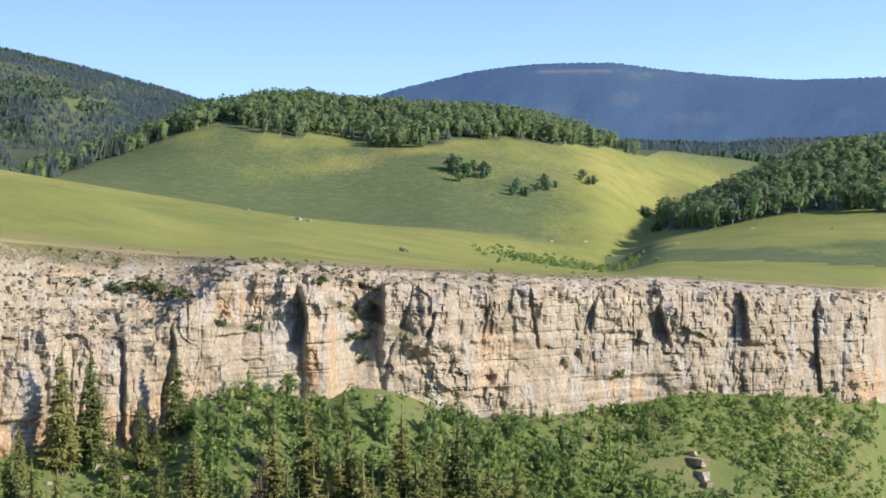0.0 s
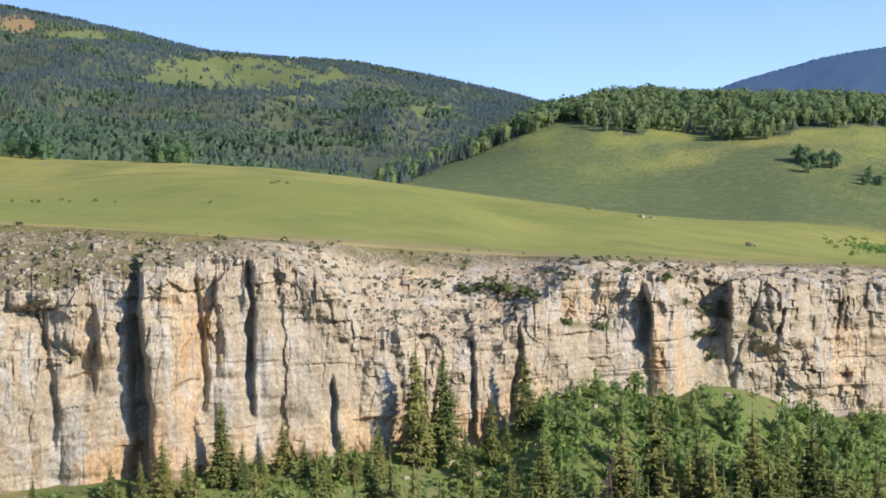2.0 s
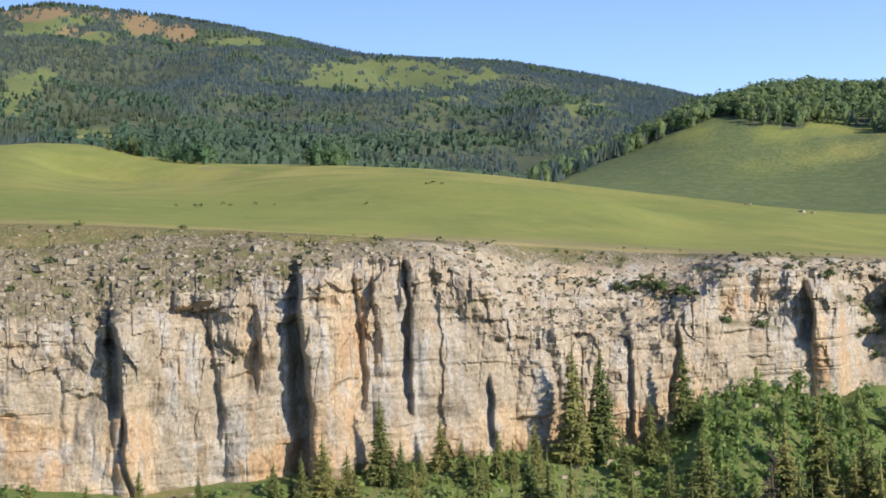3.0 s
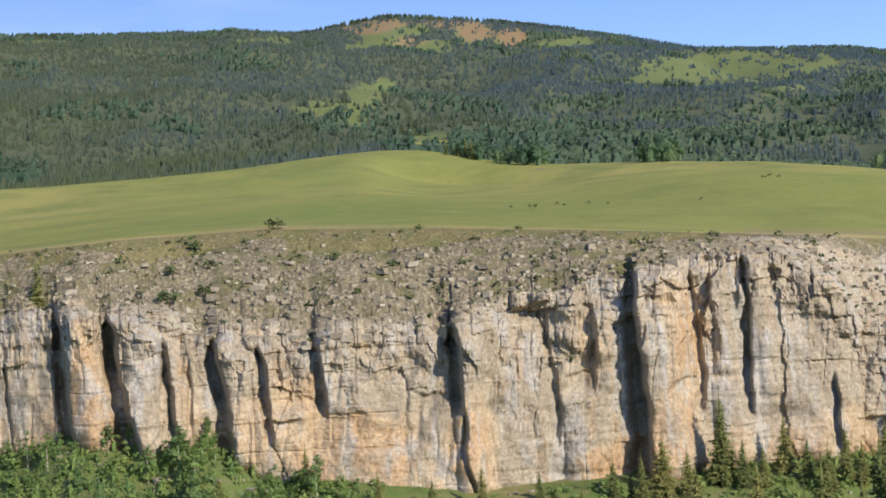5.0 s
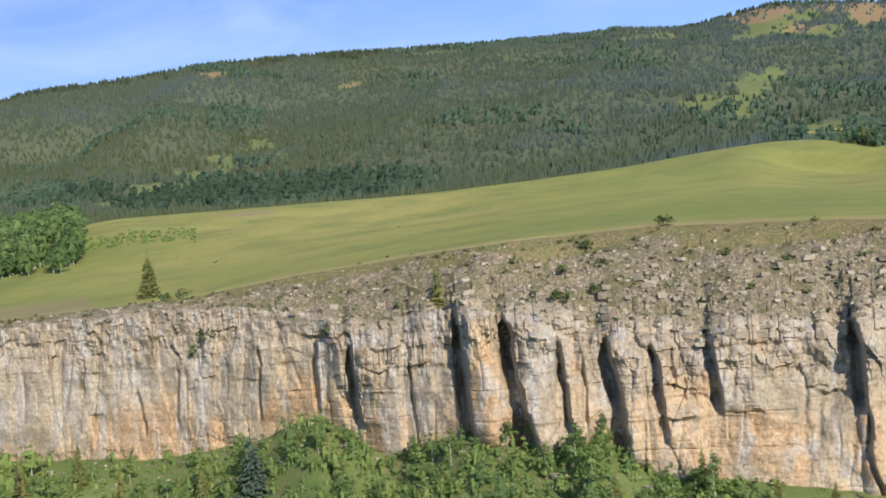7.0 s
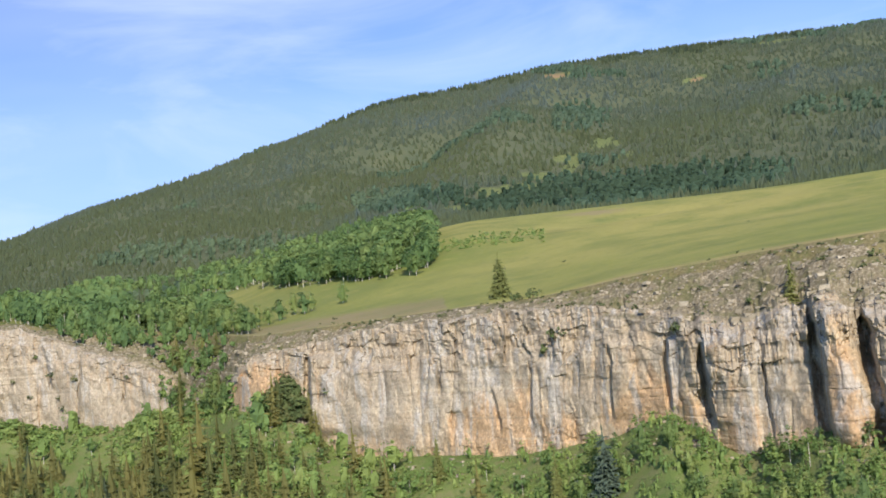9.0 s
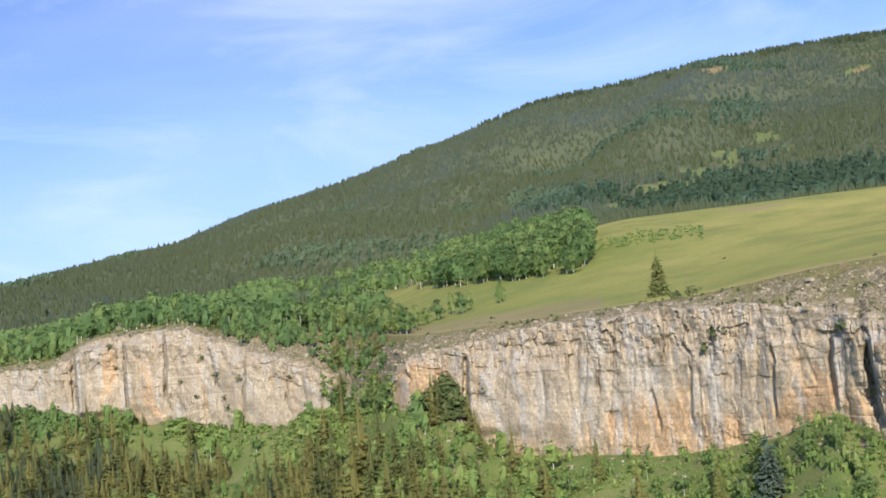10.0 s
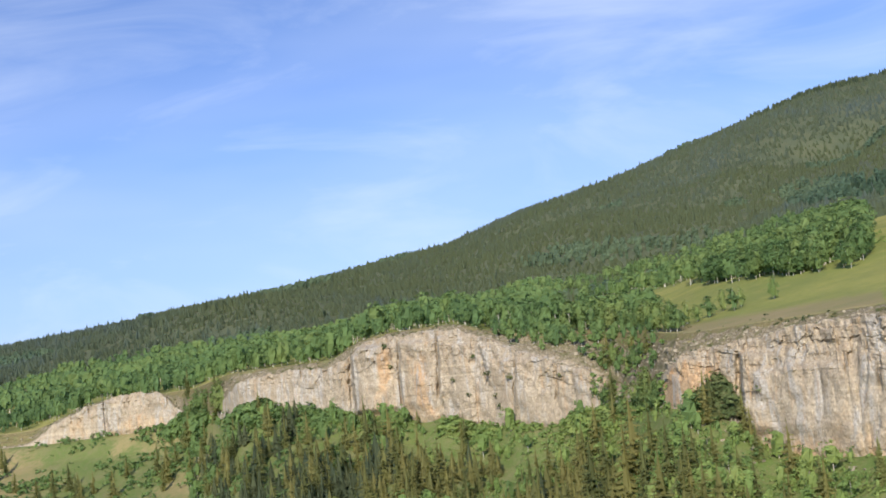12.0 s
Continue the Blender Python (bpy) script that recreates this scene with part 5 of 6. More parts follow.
def mountain_forest():
    a, r = scatter(140000, -22, 101, 600, lambda a: ridge_r(a) + 60)
    z = ground(a, r)
    e = np.degrees(np.arctan2(z - EYE, r))
    open_ground = (clearness(a, e) < 1) & (r > 1000)
    stray = rng.random(len(a)) < np.where(fbm(a * 2.3, e * 6.0, 0 * a + 8, 2) > 0.34, 0.7, np.where(clearness(a, e) > 0.6, 0.2, 0.015))
    keep = (woods(a, r, z) == 3) | (open_ground & stray & (r < ridge_r(a) + 60))
    a, r, z, e = a[keep], r[keep], z[keep], e[keep]
    x, y, _ = spot(a, r, z)
    n = len(a)
    soft = fbm(x / 190, y / 190, 0 * x, 3)
    fine = fbm(x / 45, y / 45, 0 * x + 4, 3)
    q = np.where(fbm(x / 110 + 9, y / 110, 0 * x + 2, 3) > 0.5 - 0.16 * (1 - smooth(a, 34, 42)), 0.7, 2.0)
    for ca, ce, wa, we in ASPEN_PATCHES:
        q = np.minimum(q, ((a - ca) / wa) ** 2 + ((e - ce) / we) ** 2 + 0.6 * soft + 0.3 * fine)
    leafy = rng.random(n) < 0.92 * (1 - smooth(q, 0.7, 1.3))
    aspen = leafy & (rng.random(n) < 0.62)
    aspen |= (a > 71) & (r < 900) & (rng.random(n) < 0.8)
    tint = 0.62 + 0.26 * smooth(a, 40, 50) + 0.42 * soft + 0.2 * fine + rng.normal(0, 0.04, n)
    # haze by colour: bluer tints to the right, high up and far off
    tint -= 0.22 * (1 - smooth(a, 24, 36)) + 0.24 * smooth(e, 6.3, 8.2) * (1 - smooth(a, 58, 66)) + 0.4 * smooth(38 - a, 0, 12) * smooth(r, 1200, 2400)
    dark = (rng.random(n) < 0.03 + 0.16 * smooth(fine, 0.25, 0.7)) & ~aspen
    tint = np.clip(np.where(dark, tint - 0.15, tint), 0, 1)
    crown = (r > ridge_r(a) - 70 - 90 * fine) & (a > 28) & (a < 66 + 3 * rng.random(n))
    aspen &= ~crown
    c = ~aspen & ~leafy & ~crown
    crown &= rng.random(n) < 0.75
    young = smooth(a, 38, 50)
    tall = np.where(dark | crown, rng.uniform(9, 13, n), rng.uniform(6.5, 10.5, n) - 1.2 * young)
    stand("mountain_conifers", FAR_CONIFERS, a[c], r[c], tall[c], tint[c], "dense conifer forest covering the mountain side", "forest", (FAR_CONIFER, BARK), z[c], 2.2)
    stand("ridge_conifers", FAR_CONIFERS, a[crown], r[crown], tall[crown], rng.random(crown.sum()), "dark conifers standing along the mountain ridge", "forest", (DARK_CONIFER, BARK), z[crown], 1.2)
    # aspens on the right get paler tints in place of haze
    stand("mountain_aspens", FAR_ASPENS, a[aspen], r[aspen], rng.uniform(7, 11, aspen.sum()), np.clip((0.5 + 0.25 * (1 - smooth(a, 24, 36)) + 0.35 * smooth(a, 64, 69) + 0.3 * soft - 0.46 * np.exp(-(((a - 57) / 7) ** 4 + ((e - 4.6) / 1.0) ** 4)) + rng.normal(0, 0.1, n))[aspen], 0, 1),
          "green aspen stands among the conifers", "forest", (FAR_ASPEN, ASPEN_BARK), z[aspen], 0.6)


def knoll_wood():
    a, r = scatter(6600, -12, 18, 640, 1240)
    z = ground(a, r)
    keep = (woods(a, r, z) == 1) & (r < hill_r(a) + 60)
    a, r, z = a[keep], r[keep], z[keep]
    con = rng.random(len(a)) < 0.12 + 0.7 * smooth(a, 10, 13)
    tint = np.clip(0.62 + 0.3 * fbm(a, r / 60, 0 * a, 2) + rng.normal(0, 0.15, len(a)), 0, 1)
    stand("knoll_aspens", MID_ASPENS, a[~con], r[~con], rng.uniform(9, 15, (~con).sum()), tint[~con], "aspen wood with pale trunks covering the knoll top", "wood", (KNOLL_ASPEN, ASPEN_BARK), z[~con])
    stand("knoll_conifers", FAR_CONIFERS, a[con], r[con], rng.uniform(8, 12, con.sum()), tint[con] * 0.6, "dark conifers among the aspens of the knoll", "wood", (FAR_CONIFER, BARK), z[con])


def right_wood():
    a, r = scatter(2000, -24, -7.4, 640, 1010)
    z = ground(a, r)
    keep = (woods(a, r, z) == 2)
    a, r, z = a[keep], r[keep], z[keep]
    con = rng.random(len(a)) < 0.14
    tint = np.clip(0.55 + rng.normal(0, 0.15, len(a)), 0, 1)
    stand("hillside_aspens", MID_ASPENS, a[~con], r[~con], rng.uniform(9, 14, (~con).sum()), tint[~con], "aspens with pale trunks on the far hillside", "wood", (KNOLL_ASPEN, ASPEN_BARK), z[~con])
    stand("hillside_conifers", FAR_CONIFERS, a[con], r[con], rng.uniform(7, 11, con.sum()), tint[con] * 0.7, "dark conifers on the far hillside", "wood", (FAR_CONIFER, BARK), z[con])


def far_range():
    """The range at the end of the view, its blue haze painted in."""
    a = np.arange(-34, 24.01, 0.06)
    f = np.linspace(0, 1, 34)[:, None]
    top = far_e(a) + 0.1
    r = 3500 + 1000 * f + 0 * a
    e = 1.5 + (top - 1.5) * (1 - (1 - f) ** 1.5)
    z = rise(r, e) + 13 * fbm(a * 0.42 + 1.6 * f, f * 3.2 + 0.12 * a, 0 * r + 8, 5) * np.sin(np.pi * np.clip(f, 0, 1))
    z[-3:] += rng.uniform(-2.2, 2.2, z[-3:].shape)
    x, y, _ = spot(a + 0 * f, r, z)
    seen_e = np.degrees(np.arctan2(z - EYE, r))
    rag = 0.5 * fbm((a + 0 * f) * 1.8, seen_e * 5, 0 * r, 3)
    glade = 0.0 * r
    for ga, ge, wa, we, much in ((-5.6, 7.22, 1.7, 0.08, 0.6), (-7.4, 6.1, 0.6, 0.3, 0.15), (-4.8, 5.5, 0.8, 0.4, 0.14), (-10.3, 5.3, 1.2, 0.25, 0.14)):
        glade = np.maximum(glade, much * smooth(1.4 - ((a + 0 * f - ga) / wa) ** 2 - ((seen_e - ge) / we) ** 2 + rag, 0.0, 0.8))
    m, nt, bsdf = base_material("distant_forest_hazed", 1.0)
    vec = node(nt, "NewGeometry").outputs["Position"]
    n = noise_at(nt, vec, 0.004, 6, 0.65)
    n2 = noise_at(nt, vec, 0.045, 3, 0.7)
    # forest colours shifted to blue, as haze would tint them
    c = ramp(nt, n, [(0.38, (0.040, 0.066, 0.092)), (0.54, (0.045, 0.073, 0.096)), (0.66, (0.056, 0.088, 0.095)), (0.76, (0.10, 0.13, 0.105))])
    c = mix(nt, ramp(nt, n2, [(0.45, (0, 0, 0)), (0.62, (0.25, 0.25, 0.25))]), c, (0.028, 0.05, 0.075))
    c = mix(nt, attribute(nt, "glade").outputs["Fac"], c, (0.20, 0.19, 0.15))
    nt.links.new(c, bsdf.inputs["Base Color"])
    # a faint blue glow adds the veil of haze over the range
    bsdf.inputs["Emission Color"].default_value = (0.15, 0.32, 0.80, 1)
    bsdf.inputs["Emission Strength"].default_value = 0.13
    bump = node(nt, "Bump", Strength=0.35, Distance=9.0)
    nt.links.new(n2, bump.inputs["Height"])
    nt.links.new(bump.outputs["Normal"], bsdf.inputs["Normal"])
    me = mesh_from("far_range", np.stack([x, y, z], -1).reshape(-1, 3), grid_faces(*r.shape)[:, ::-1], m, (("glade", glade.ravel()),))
    tagged(new("backdrop", me), "forested range on the horizon with blue haze painted on", "mountain", kind="structure")


far_range()
mountain_forest()
knoll_wood()
right_wood()

# ---------------------------------------------------------------- trees and shrubs that stand singly
NEAR_SPRUCES = pool_spruce("spruce", (1, 2, 3, 4, 5), (20, 22, 18, 24, 19), SPRUCE, 0.175, 0.02, 31, 10)
OLD_SPRUCES = pool_spruce("spruce", (11, 12), (24, 22), SPRUCE, 0.17, 0.15)
BLUE_SPRUCES = pool_spruce("spruce", (21, 22), (12, 13), BLUE_SPRUCE, 0.24, 0.0, 20, 10)
WIDE_SPRUCES = pool_spruce("spruce", (25,), (12,), SPRUCE, 0.32, 0.0, 24, 13)
FAR_SPRUCES = pool_spruce("spruce", (31, 32, 33, 34), (16, 18, 20, 17), SLOPE_SPRUCE, 0.22, 0.0, 13, 6)
DEAD_SPRUCES = pool_spruce("spruce", (41,), (17,), DEAD, 0.13, 0.45, 22, 7)
NEAR_ASPENS = pool_aspen((51, 52, 53, 54, 55), (8, 9, 7, 10, 8.5), 30, 28, 0.26, 0.05, 0.25)
TALL_ASPENS = pool_aspen((61, 62, 63, 64), (12, 13, 11, 12.5), 34, 28, 0.36, 0.08, 0.3)
COPSE_ASPENS = pool_aspen((66, 67, 68, 69), (9, 10, 8.5, 9.5), 30, 22, 0.48, 0.02, 0.42, COPSE)
GROVE_ASPENS = pool_aspen((76, 77, 78, 79), (12, 13, 11, 12.5), 36, 26, 0.42, 0.16, 0.33, GROVE_SINGLE)
SHRUBS = []
for s in range(5):
    g = np.random.default_rng(70 + s)
    SHRUBS.append((soup("shrub_stems", np.concatenate([tube((0, 0, -0.3), (g.normal() * 0.4, g.normal() * 0.4, 1.0), 0.05, 0.02, 4) for _ in range(4)]), BARK),
                   soup("shrub_crown", leafy_crown(g, 1.9, 1.25, 0.1, 14, 16, 0.2), SHRUB), 1.9))
TOP_SPRUCE = "tall olive-green spruce standing below the cliff"


def spruce_to(a, top, ahead, label=TOP_SPRUCE, pool=None, group="spruces below the cliff"):
    """A spruce so far ahead of the cliff's foot, whose tip stands at the height angle top."""
    r = float(foot_r(a)) - ahead
    z = float(ground(a, r)[0])
    return plant("spruce", pool or NEAR_SPRUCES, a, r, float(rise(r, top)) - z, label, "tree", group)


for a, top, ahead in ((15.25, -3.44, 6), (14.15, -3.6, 6), (12.2, -5.8, 9), (10.8, -3.65, 7), (5.6, -5.4, 30), (5.1, -7.0, 36), (4.25, -7.9, 40), (1.7, -6.3, 32), (1.1, -8.2, 44), (-0.6, -6.45, 36),
                      (17.15, -7.1, 26), (15.45, -8.15, 34), (0.1, -9.0, 50), (-2.45, -8.9, 50), (23.2, -5.3, 6), (20.75, -6.4, 6), (18.4, -6.93, 9), (26.45, -7.7, 12), (19.4, -8.0, 26),
                      (16.4, -7.9, 30), (40.1, -6.7, 7), (32.95, -7.9, 8), (26.9, -8.4, 10), (11.5, -7.8, 30), (9.2, -8.3, 38), (6.4, -8.4, 44), (21.9, -8.1, 20), (24.3, -8.3, 20),
                      (43.6, -7.55, 16), (27.6, -7.9, 9), (25.6, -7.0, 8), (24.6, -7.6, 9), (22.4, -7.2, 8), (21.6, -7.6, 9), (19.9, -7.3, 9), (19.1, -7.6, 12), (17.8, -7.4, 10), (16.9, -6.6, 10), (13.3, -6.9, 12), (11.6, -6.7, 10), (30.6, -8.3, 8), (35.0, -8.4, 8), (37.2, -8.0, 8), (28.9, -9.1, 12), (6.9, -6.6, 36), (3.9, -6.9, 40), (3.3, -8.1, 46), (0.4, -7.0, 40), (-1.0, -7.6, 44), (-3.0, -8.2, 50), (5.3, -8.3, 46), (2.6, -9.4, 56), (3.6, -7.4, 42), (2.2, -7.7, 44), (0.7, -7.5, 44), (-1.9, -8.0, 48), (3.1, -9.3, 52), (5.9, -9.2, 50), (8.1, -9.0, 46), (10.1, -7.2, 30), (17.9, -8.6, 36), (20.1, -9.0, 30), (22.6, -9.2, 26), (25.2, -9.0, 20), (1.5, -9.6, 54), (4.7, -9.4, 54), (-3.6, -9.4, 54), (7.0, -9.8, 54), (12.9, -9.6, 44), (10.6, -9.4, 44), (14.4, -9.3, 40), (60.3, -5.55, 22), (65.05, -4.5, 14), (13.0, -8.4, 34), (2.9, -8.6, 46), (-1.4, -8.5, 50)):
    spruce_to(a, top, ahead)
spruce_to(7.45, -7.5, 40, "dead brown spruce with bare twigs below the cliff", DEAD_SPRUCES)
spruce_to(58.3, -4.8, 20, "silvery blue spruce among the aspens", BLUE_SPRUCES)
plant("spruce", WIDE_SPRUCES, 61.85, float(foot_r(61.85)) + 30, 10.2, "lone dark spruce on the grassy rim", "tree")
plant("spruce", OLD_SPRUCES, 50.25, float(foot_r(50.25)) + 7, 9.0, "thin spruce rooted in the cliff brink", "tree", z=float(rise(222.0, -0.8)))

for a, top, ahead in ((76.5, -3.95, 60), (75.7, -3.4, 48), (74.55, -1.95, 36), (73.8, -2.65, 34), (73.2, -3.2, 36), (72.4, -4.6, 46), (71.7, -4.45, 34), (69.9, -5.0, 30), (68.6, -5.45, 34), (67.2, -5.1, 26), (63.5, -5.7, 26),
                      (85.25, -1.15, 26), (84.85, -1.65, 30), (84.2, -2.2, 36), (78.5, -4.8, 84), (76.3, -3.65, 60), (74.9, -3.1, 50), (74.2, -3.6, 56), (73.6, -4.35, 60), (72.7, -4.45, 50), (71.9, -4.75, 50),
                      (92.3, -0.85, 24), (91.7, -1.4, 34), (89.1, -0.75, 20), (88.5, -1.5, 36), (87.6, -1.35, 30), (86.3, -2.6, 60), (84.1, -3.3, 70), (82.9, -3.2, 60), (79.7, -5.35, 96), (87.3, -3.0, 80), (81.9, -4.45, 90), (89.7, -1.8, 44)):
    spruce_to(a, top, ahead, "tall olive-green spruce on the canyon slope", FAR_SPRUCES, "spruces on the canyon slope")

# spruces of the gully and the slope further down the canyon
count = 0
while count < 125:
    a = rng.uniform(67, 100)
    ahead = rng.uniform(6, 95) if a > 76 else rng.uniform(4, 60)
    near = (a < 76 and rng.random() < 0.65) or ((a > 77) and ahead < 22 and rng.random() < 0.8) or (a > 92.5 and rng.random() < 0.5)
    if near or float(fbm(np.array([a / 1.6]), np.array([ahead / 16]), np.array([2.0]), 2)[0]) < -0.12:
        continue
    plant("spruce", FAR_SPRUCES, a, float(foot_r(a)) - ahead, rng.uniform(6, 15), "slender spruce on the canyon slope", "tree", "spruces on the canyon slope")
    count += 1
for k in range(52):
    a = rng.uniform(73.2, 75.5) if k < 38 else rng.uniform(90.9, 92.4)
    j, i = int(round((a - CA[0]) / STEP)), int(rng.integers(30, FACE_ROWS + SLOPE_ROWS - 12))
    plant("spruce" if k % 2 else "aspen", FAR_SPRUCES if k % 2 else TALL_ASPENS, a, float(CLIFF_R[i, j]) - 0.5, rng.uniform(5, 9) if k < 38 else rng.uniform(10, 17), "tree growing in the green gully", "tree", "trees in the gully", float(CLIFF_Z[i, j]) - 0.4)

# aspens at the cliff's foot
SAPLINGS = []
for k in range(215):
    zone = rng.random()
    if zone < 0.42:
        a, ahead = rng.uniform(-9, 10.5), rng.uniform(3, 52)
    elif zone < 0.82:
        a, ahead = rng.uniform(39, 60), rng.uniform(2, 24)
    elif zone < 0.93:
        a, ahead = rng.uniform(-20, -9), rng.uniform(6, 40)
    else:
        a, ahead = rng.uniform(60, 72), rng.uniform(6, 34)
    tall = rng.uniform(3.0, 7.5) * (0.7 if ahead < 8 else 1)
    if ahead < 13 or zone >= 0.82:
        SAPLINGS.append((a, float(foot_r(a)) - ahead, tall))
        continue
    plant("aspen", NEAR_ASPENS, a, float(foot_r(a)) - ahead, tall, "young leafy aspen below the cliff", "tree", "aspens below the cliff")


for k in range(12):
    a, ahead = rng.uniform(5.2, 10.2), rng.uniform(2, 16)
    plant("aspen", NEAR_ASPENS, a, float(foot_r(a)) - ahead, rng.uniform(2.5, 5.5), "young leafy aspen below the cliff", "tree", "aspens below the cliff")


def saplings():
    leaf = []
    for s in range(5):
        g = np.random.default_rng(95 + s)
        leaf.append((leafy_crown(g, 8.0, 2.1, 0.4, 22, 18, 0.32), tube((0, 0, -1), (0, 0, 5), 0.1, 0.05, 4), 8.0))
    a, r, h = np.array(SAPLINGS).T
    stand("sapling_aspens", leaf, a, r, h, rng.random(len(a)) * 0.8, "leafy aspen saplings crowding the cliff's foot", "wood", (BRUSH, ASPEN_BARK))


saplings()


def thickets():
    """Low brush that fills the slope below the cliff."""
    leaf = []
    for s in range(6):
        g = np.random.default_rng(90 + s)
        leaf.append((np.concatenate([dome(g, 2.6, 0.5, 0.1, 4), leafy_crown(g, 4.0, 1.6, 0.1, 7, 6, 0.3)]), None, 4.0))
    a0, r0 = scatter(4000, -20, 11, lambda a: foot_r(a) - 100, lambda a: foot_r(a) - 1)
    a1, r1 = scatter(3800, 11, 80, lambda a: foot_r(a) - 46 - 50 * smooth(a, 60, 66), lambda a: foot_r(a) - 2)
    a, r = np.concatenate([a0, a1]), np.concatenate([r0, r1])
    x, y, _ = spot(a, r, 0 * a)
    d = fbm(x / 13, y / 13, 0 * x, 3)
    bare = -0.15 + 0.3 * (a > 11) + 0.75 * ((a > 26) & (a < 38)) + 0.35 * (a < -9) + 0.25 * (a > 76) - 0.1 * ((a > 12) & (a <= 28)) - 0.9 * ((a > 39) & (a < 57)) - 0.75 * ((a >= 57) & (a < 74))
    grassy = (a > 0.6) & (a < 4.8) & (foot_r(a) - r < 18)
    keep = (d > bare - 0.35 + rng.normal(0, 0.15, len(a))) & ~(grassy & (rng.random(len(a)) < 0.85))
    stand("brush", leaf, a[keep], r[keep], (0.8 + 3.4 * rng.random(keep.sum()) ** 1.7) * (1 - 0.55 * smooth(-a[keep], 8, 13)) * (1 - 0.4 * ((a[keep] > 10) & (a[keep] < 38))), np.clip(0.6 + 0.5 * d[keep] + rng.normal(0, 0.25, keep.sum()), 0, 1), "green brush and saplings on the slope below the cliff", "brush", (BRUSH, BARK))


thickets()

# aspen groves behind the rim
def meadow_edge(a):
    """Height angle at which the open meadow ends and the grove begins."""
    return np.interp(a, (64, 65.2, 68, 70.7, 73, 73.6), (2.3, 2.05, 1.85, 1.75, 1.9, -2))


def climb(a, e):
    """Distance at which the ground along a bearing first reaches a height angle, beyond the rim."""
    r = np.arange(float(foot_r(a) + rim_back(a)) + 4, 1300, 4.0)
    up = np.degrees(np.arctan2(ground(np.full(len(r), a), r) - EYE, r)) >= e
    return float(r[np.argmax(up)]) if up.any() else 900.0


AS1 = "tall aspen with pale trunk at the meadow's edge"
for k in range(32):
    a = 64.6 + 6.0 * rng.random()
    plant("aspen", GROVE_ASPENS, a, climb(a, float(meadow_edge(a)) + 0.35 * rng.random()), rng.uniform(8, 12.5), AS1, "tree", "aspen grove on the meadow")


for k in range(16):
    a = rng.uniform(65.0, 68.0)
    plant("aspen", GROVE_ASPENS, a, climb(a, 1.8 + 0.25 * rng.random()), rng.uniform(6.5, 8.5), AS1, "tree", "aspen grove on the meadow")


def groves():
    """The rest of the aspens that stand behind the rim."""
    a1, a2 = rng.uniform(64.4, 71.2, 260), rng.uniform(72.2, 80.0, 330)
    r1 = 445 + 165 * rng.random(260)
    r2 = foot_r(a2) + rim_back(a2) + rng.uniform(8, 120, 330)
    a3, r3 = scatter(1500, 64.4, 79, 420, 1150)
    e3 = np.degrees(np.arctan2(ground(a3, r3) - EYE, r3))
    up = (e3 > np.interp(a3, (64, 71, 73, 79), (2.2, 1.85, 1.9, 1.6))) & (e3 < np.interp(a3, (64, 65.5, 68, 70.5, 74, 79), (3.2, 4.0, 4.3, 3.4, 2.7, 2.3)))
    a, r = np.concatenate([a1, a2, a3[up]]), np.concatenate([r1, r2, r3[up]])
    in_wood = np.degrees(np.arctan2(ground(a, r) - EYE, r)) > meadow_edge(a)
    a, r = a[in_wood], r[in_wood]
    x, y, _ = spot(a, r, 0 * a)
    tone = fbm(x / 28, y / 28, 0 * x + 5, 2)
    gap = (fbm(x / 17, y / 17, 0 * x + 15, 2) > -0.3) | (a < 71.5)
    a, r, tone = a[gap], r[gap], tone[gap]
    tall = rng.uniform(7.0, 11.5, len(a)) + 4.0 * np.clip(tone, -0.6, 0.9)
    stand("aspen_grove", RIM_ASPENS, a, r, tall, np.clip(0.45 + 0.7 * tone + rng.normal(0, 0.15, len(a)), 0, 1), "leafy aspen grove with pale trunks above the cliff", "wood", (GROVE, ASPEN_BARK))


groves()


def slope_saplings():
    """Small aspens that straggle down the broken slope beside the gully."""
    j = np.round((rng.uniform(73.2, 79.6, 90) - CA[0]) / STEP).astype(int)
    i = FACE_ROWS + (SLOPE_ROWS * (1 - 0.75 * rng.random(90) ** 1.8)).astype(int) - 1
    stand("slope_saplings", RIM_ASPENS, CA[j], CLIFF_R[i, j], rng.uniform(2.5, 6.5, 90), np.clip(rng.normal(0.4, 0.25, 90), 0, 1), "aspen saplings straggling down the broken slope", "wood", (GROVE, ASPEN_BARK), CLIFF_Z[i, j])


slope_saplings()
for k in range(30):
    a = rng.uniform(72.2, 77)
    plant("aspen", TALL_ASPENS, a, float(foot_r(a) + rim_back(a)) + rng.uniform(3, 20), rng.uniform(5.5, 9), "slender aspen with white trunk above the cliff rim", "tree", "aspens above the rim")
STEMMY_ASPENS = pool_aspen((86, 87, 88), (11, 12, 10), 14, 18, 0.36, 0.55, 0.2, GROVE_SINGLE)
for k in range(26):
    a = rng.normal(76.3, 0.75) if k < 20 else rng.uniform(78, 90)
    plant("aspen", STEMMY_ASPENS, a, float(foot_r(a) + rim_back(a)) + rng.uniform(8, 40), rng.uniform(7, 11), "thin-crowned aspen with bare white trunk", "tree", "aspens above the rim")
for a, r in ((70.9, 395), (70.3, 402), (69.6, 398), (69.9, 392), (68.3, 395), (71.4, 390), (72.0, 385), (71.8, 392)):
    plant("aspen", TALL_ASPENS, a, r, rng.uniform(5, 7.5), "small aspen in the grass near the rim", "tree", "aspens above the rim")


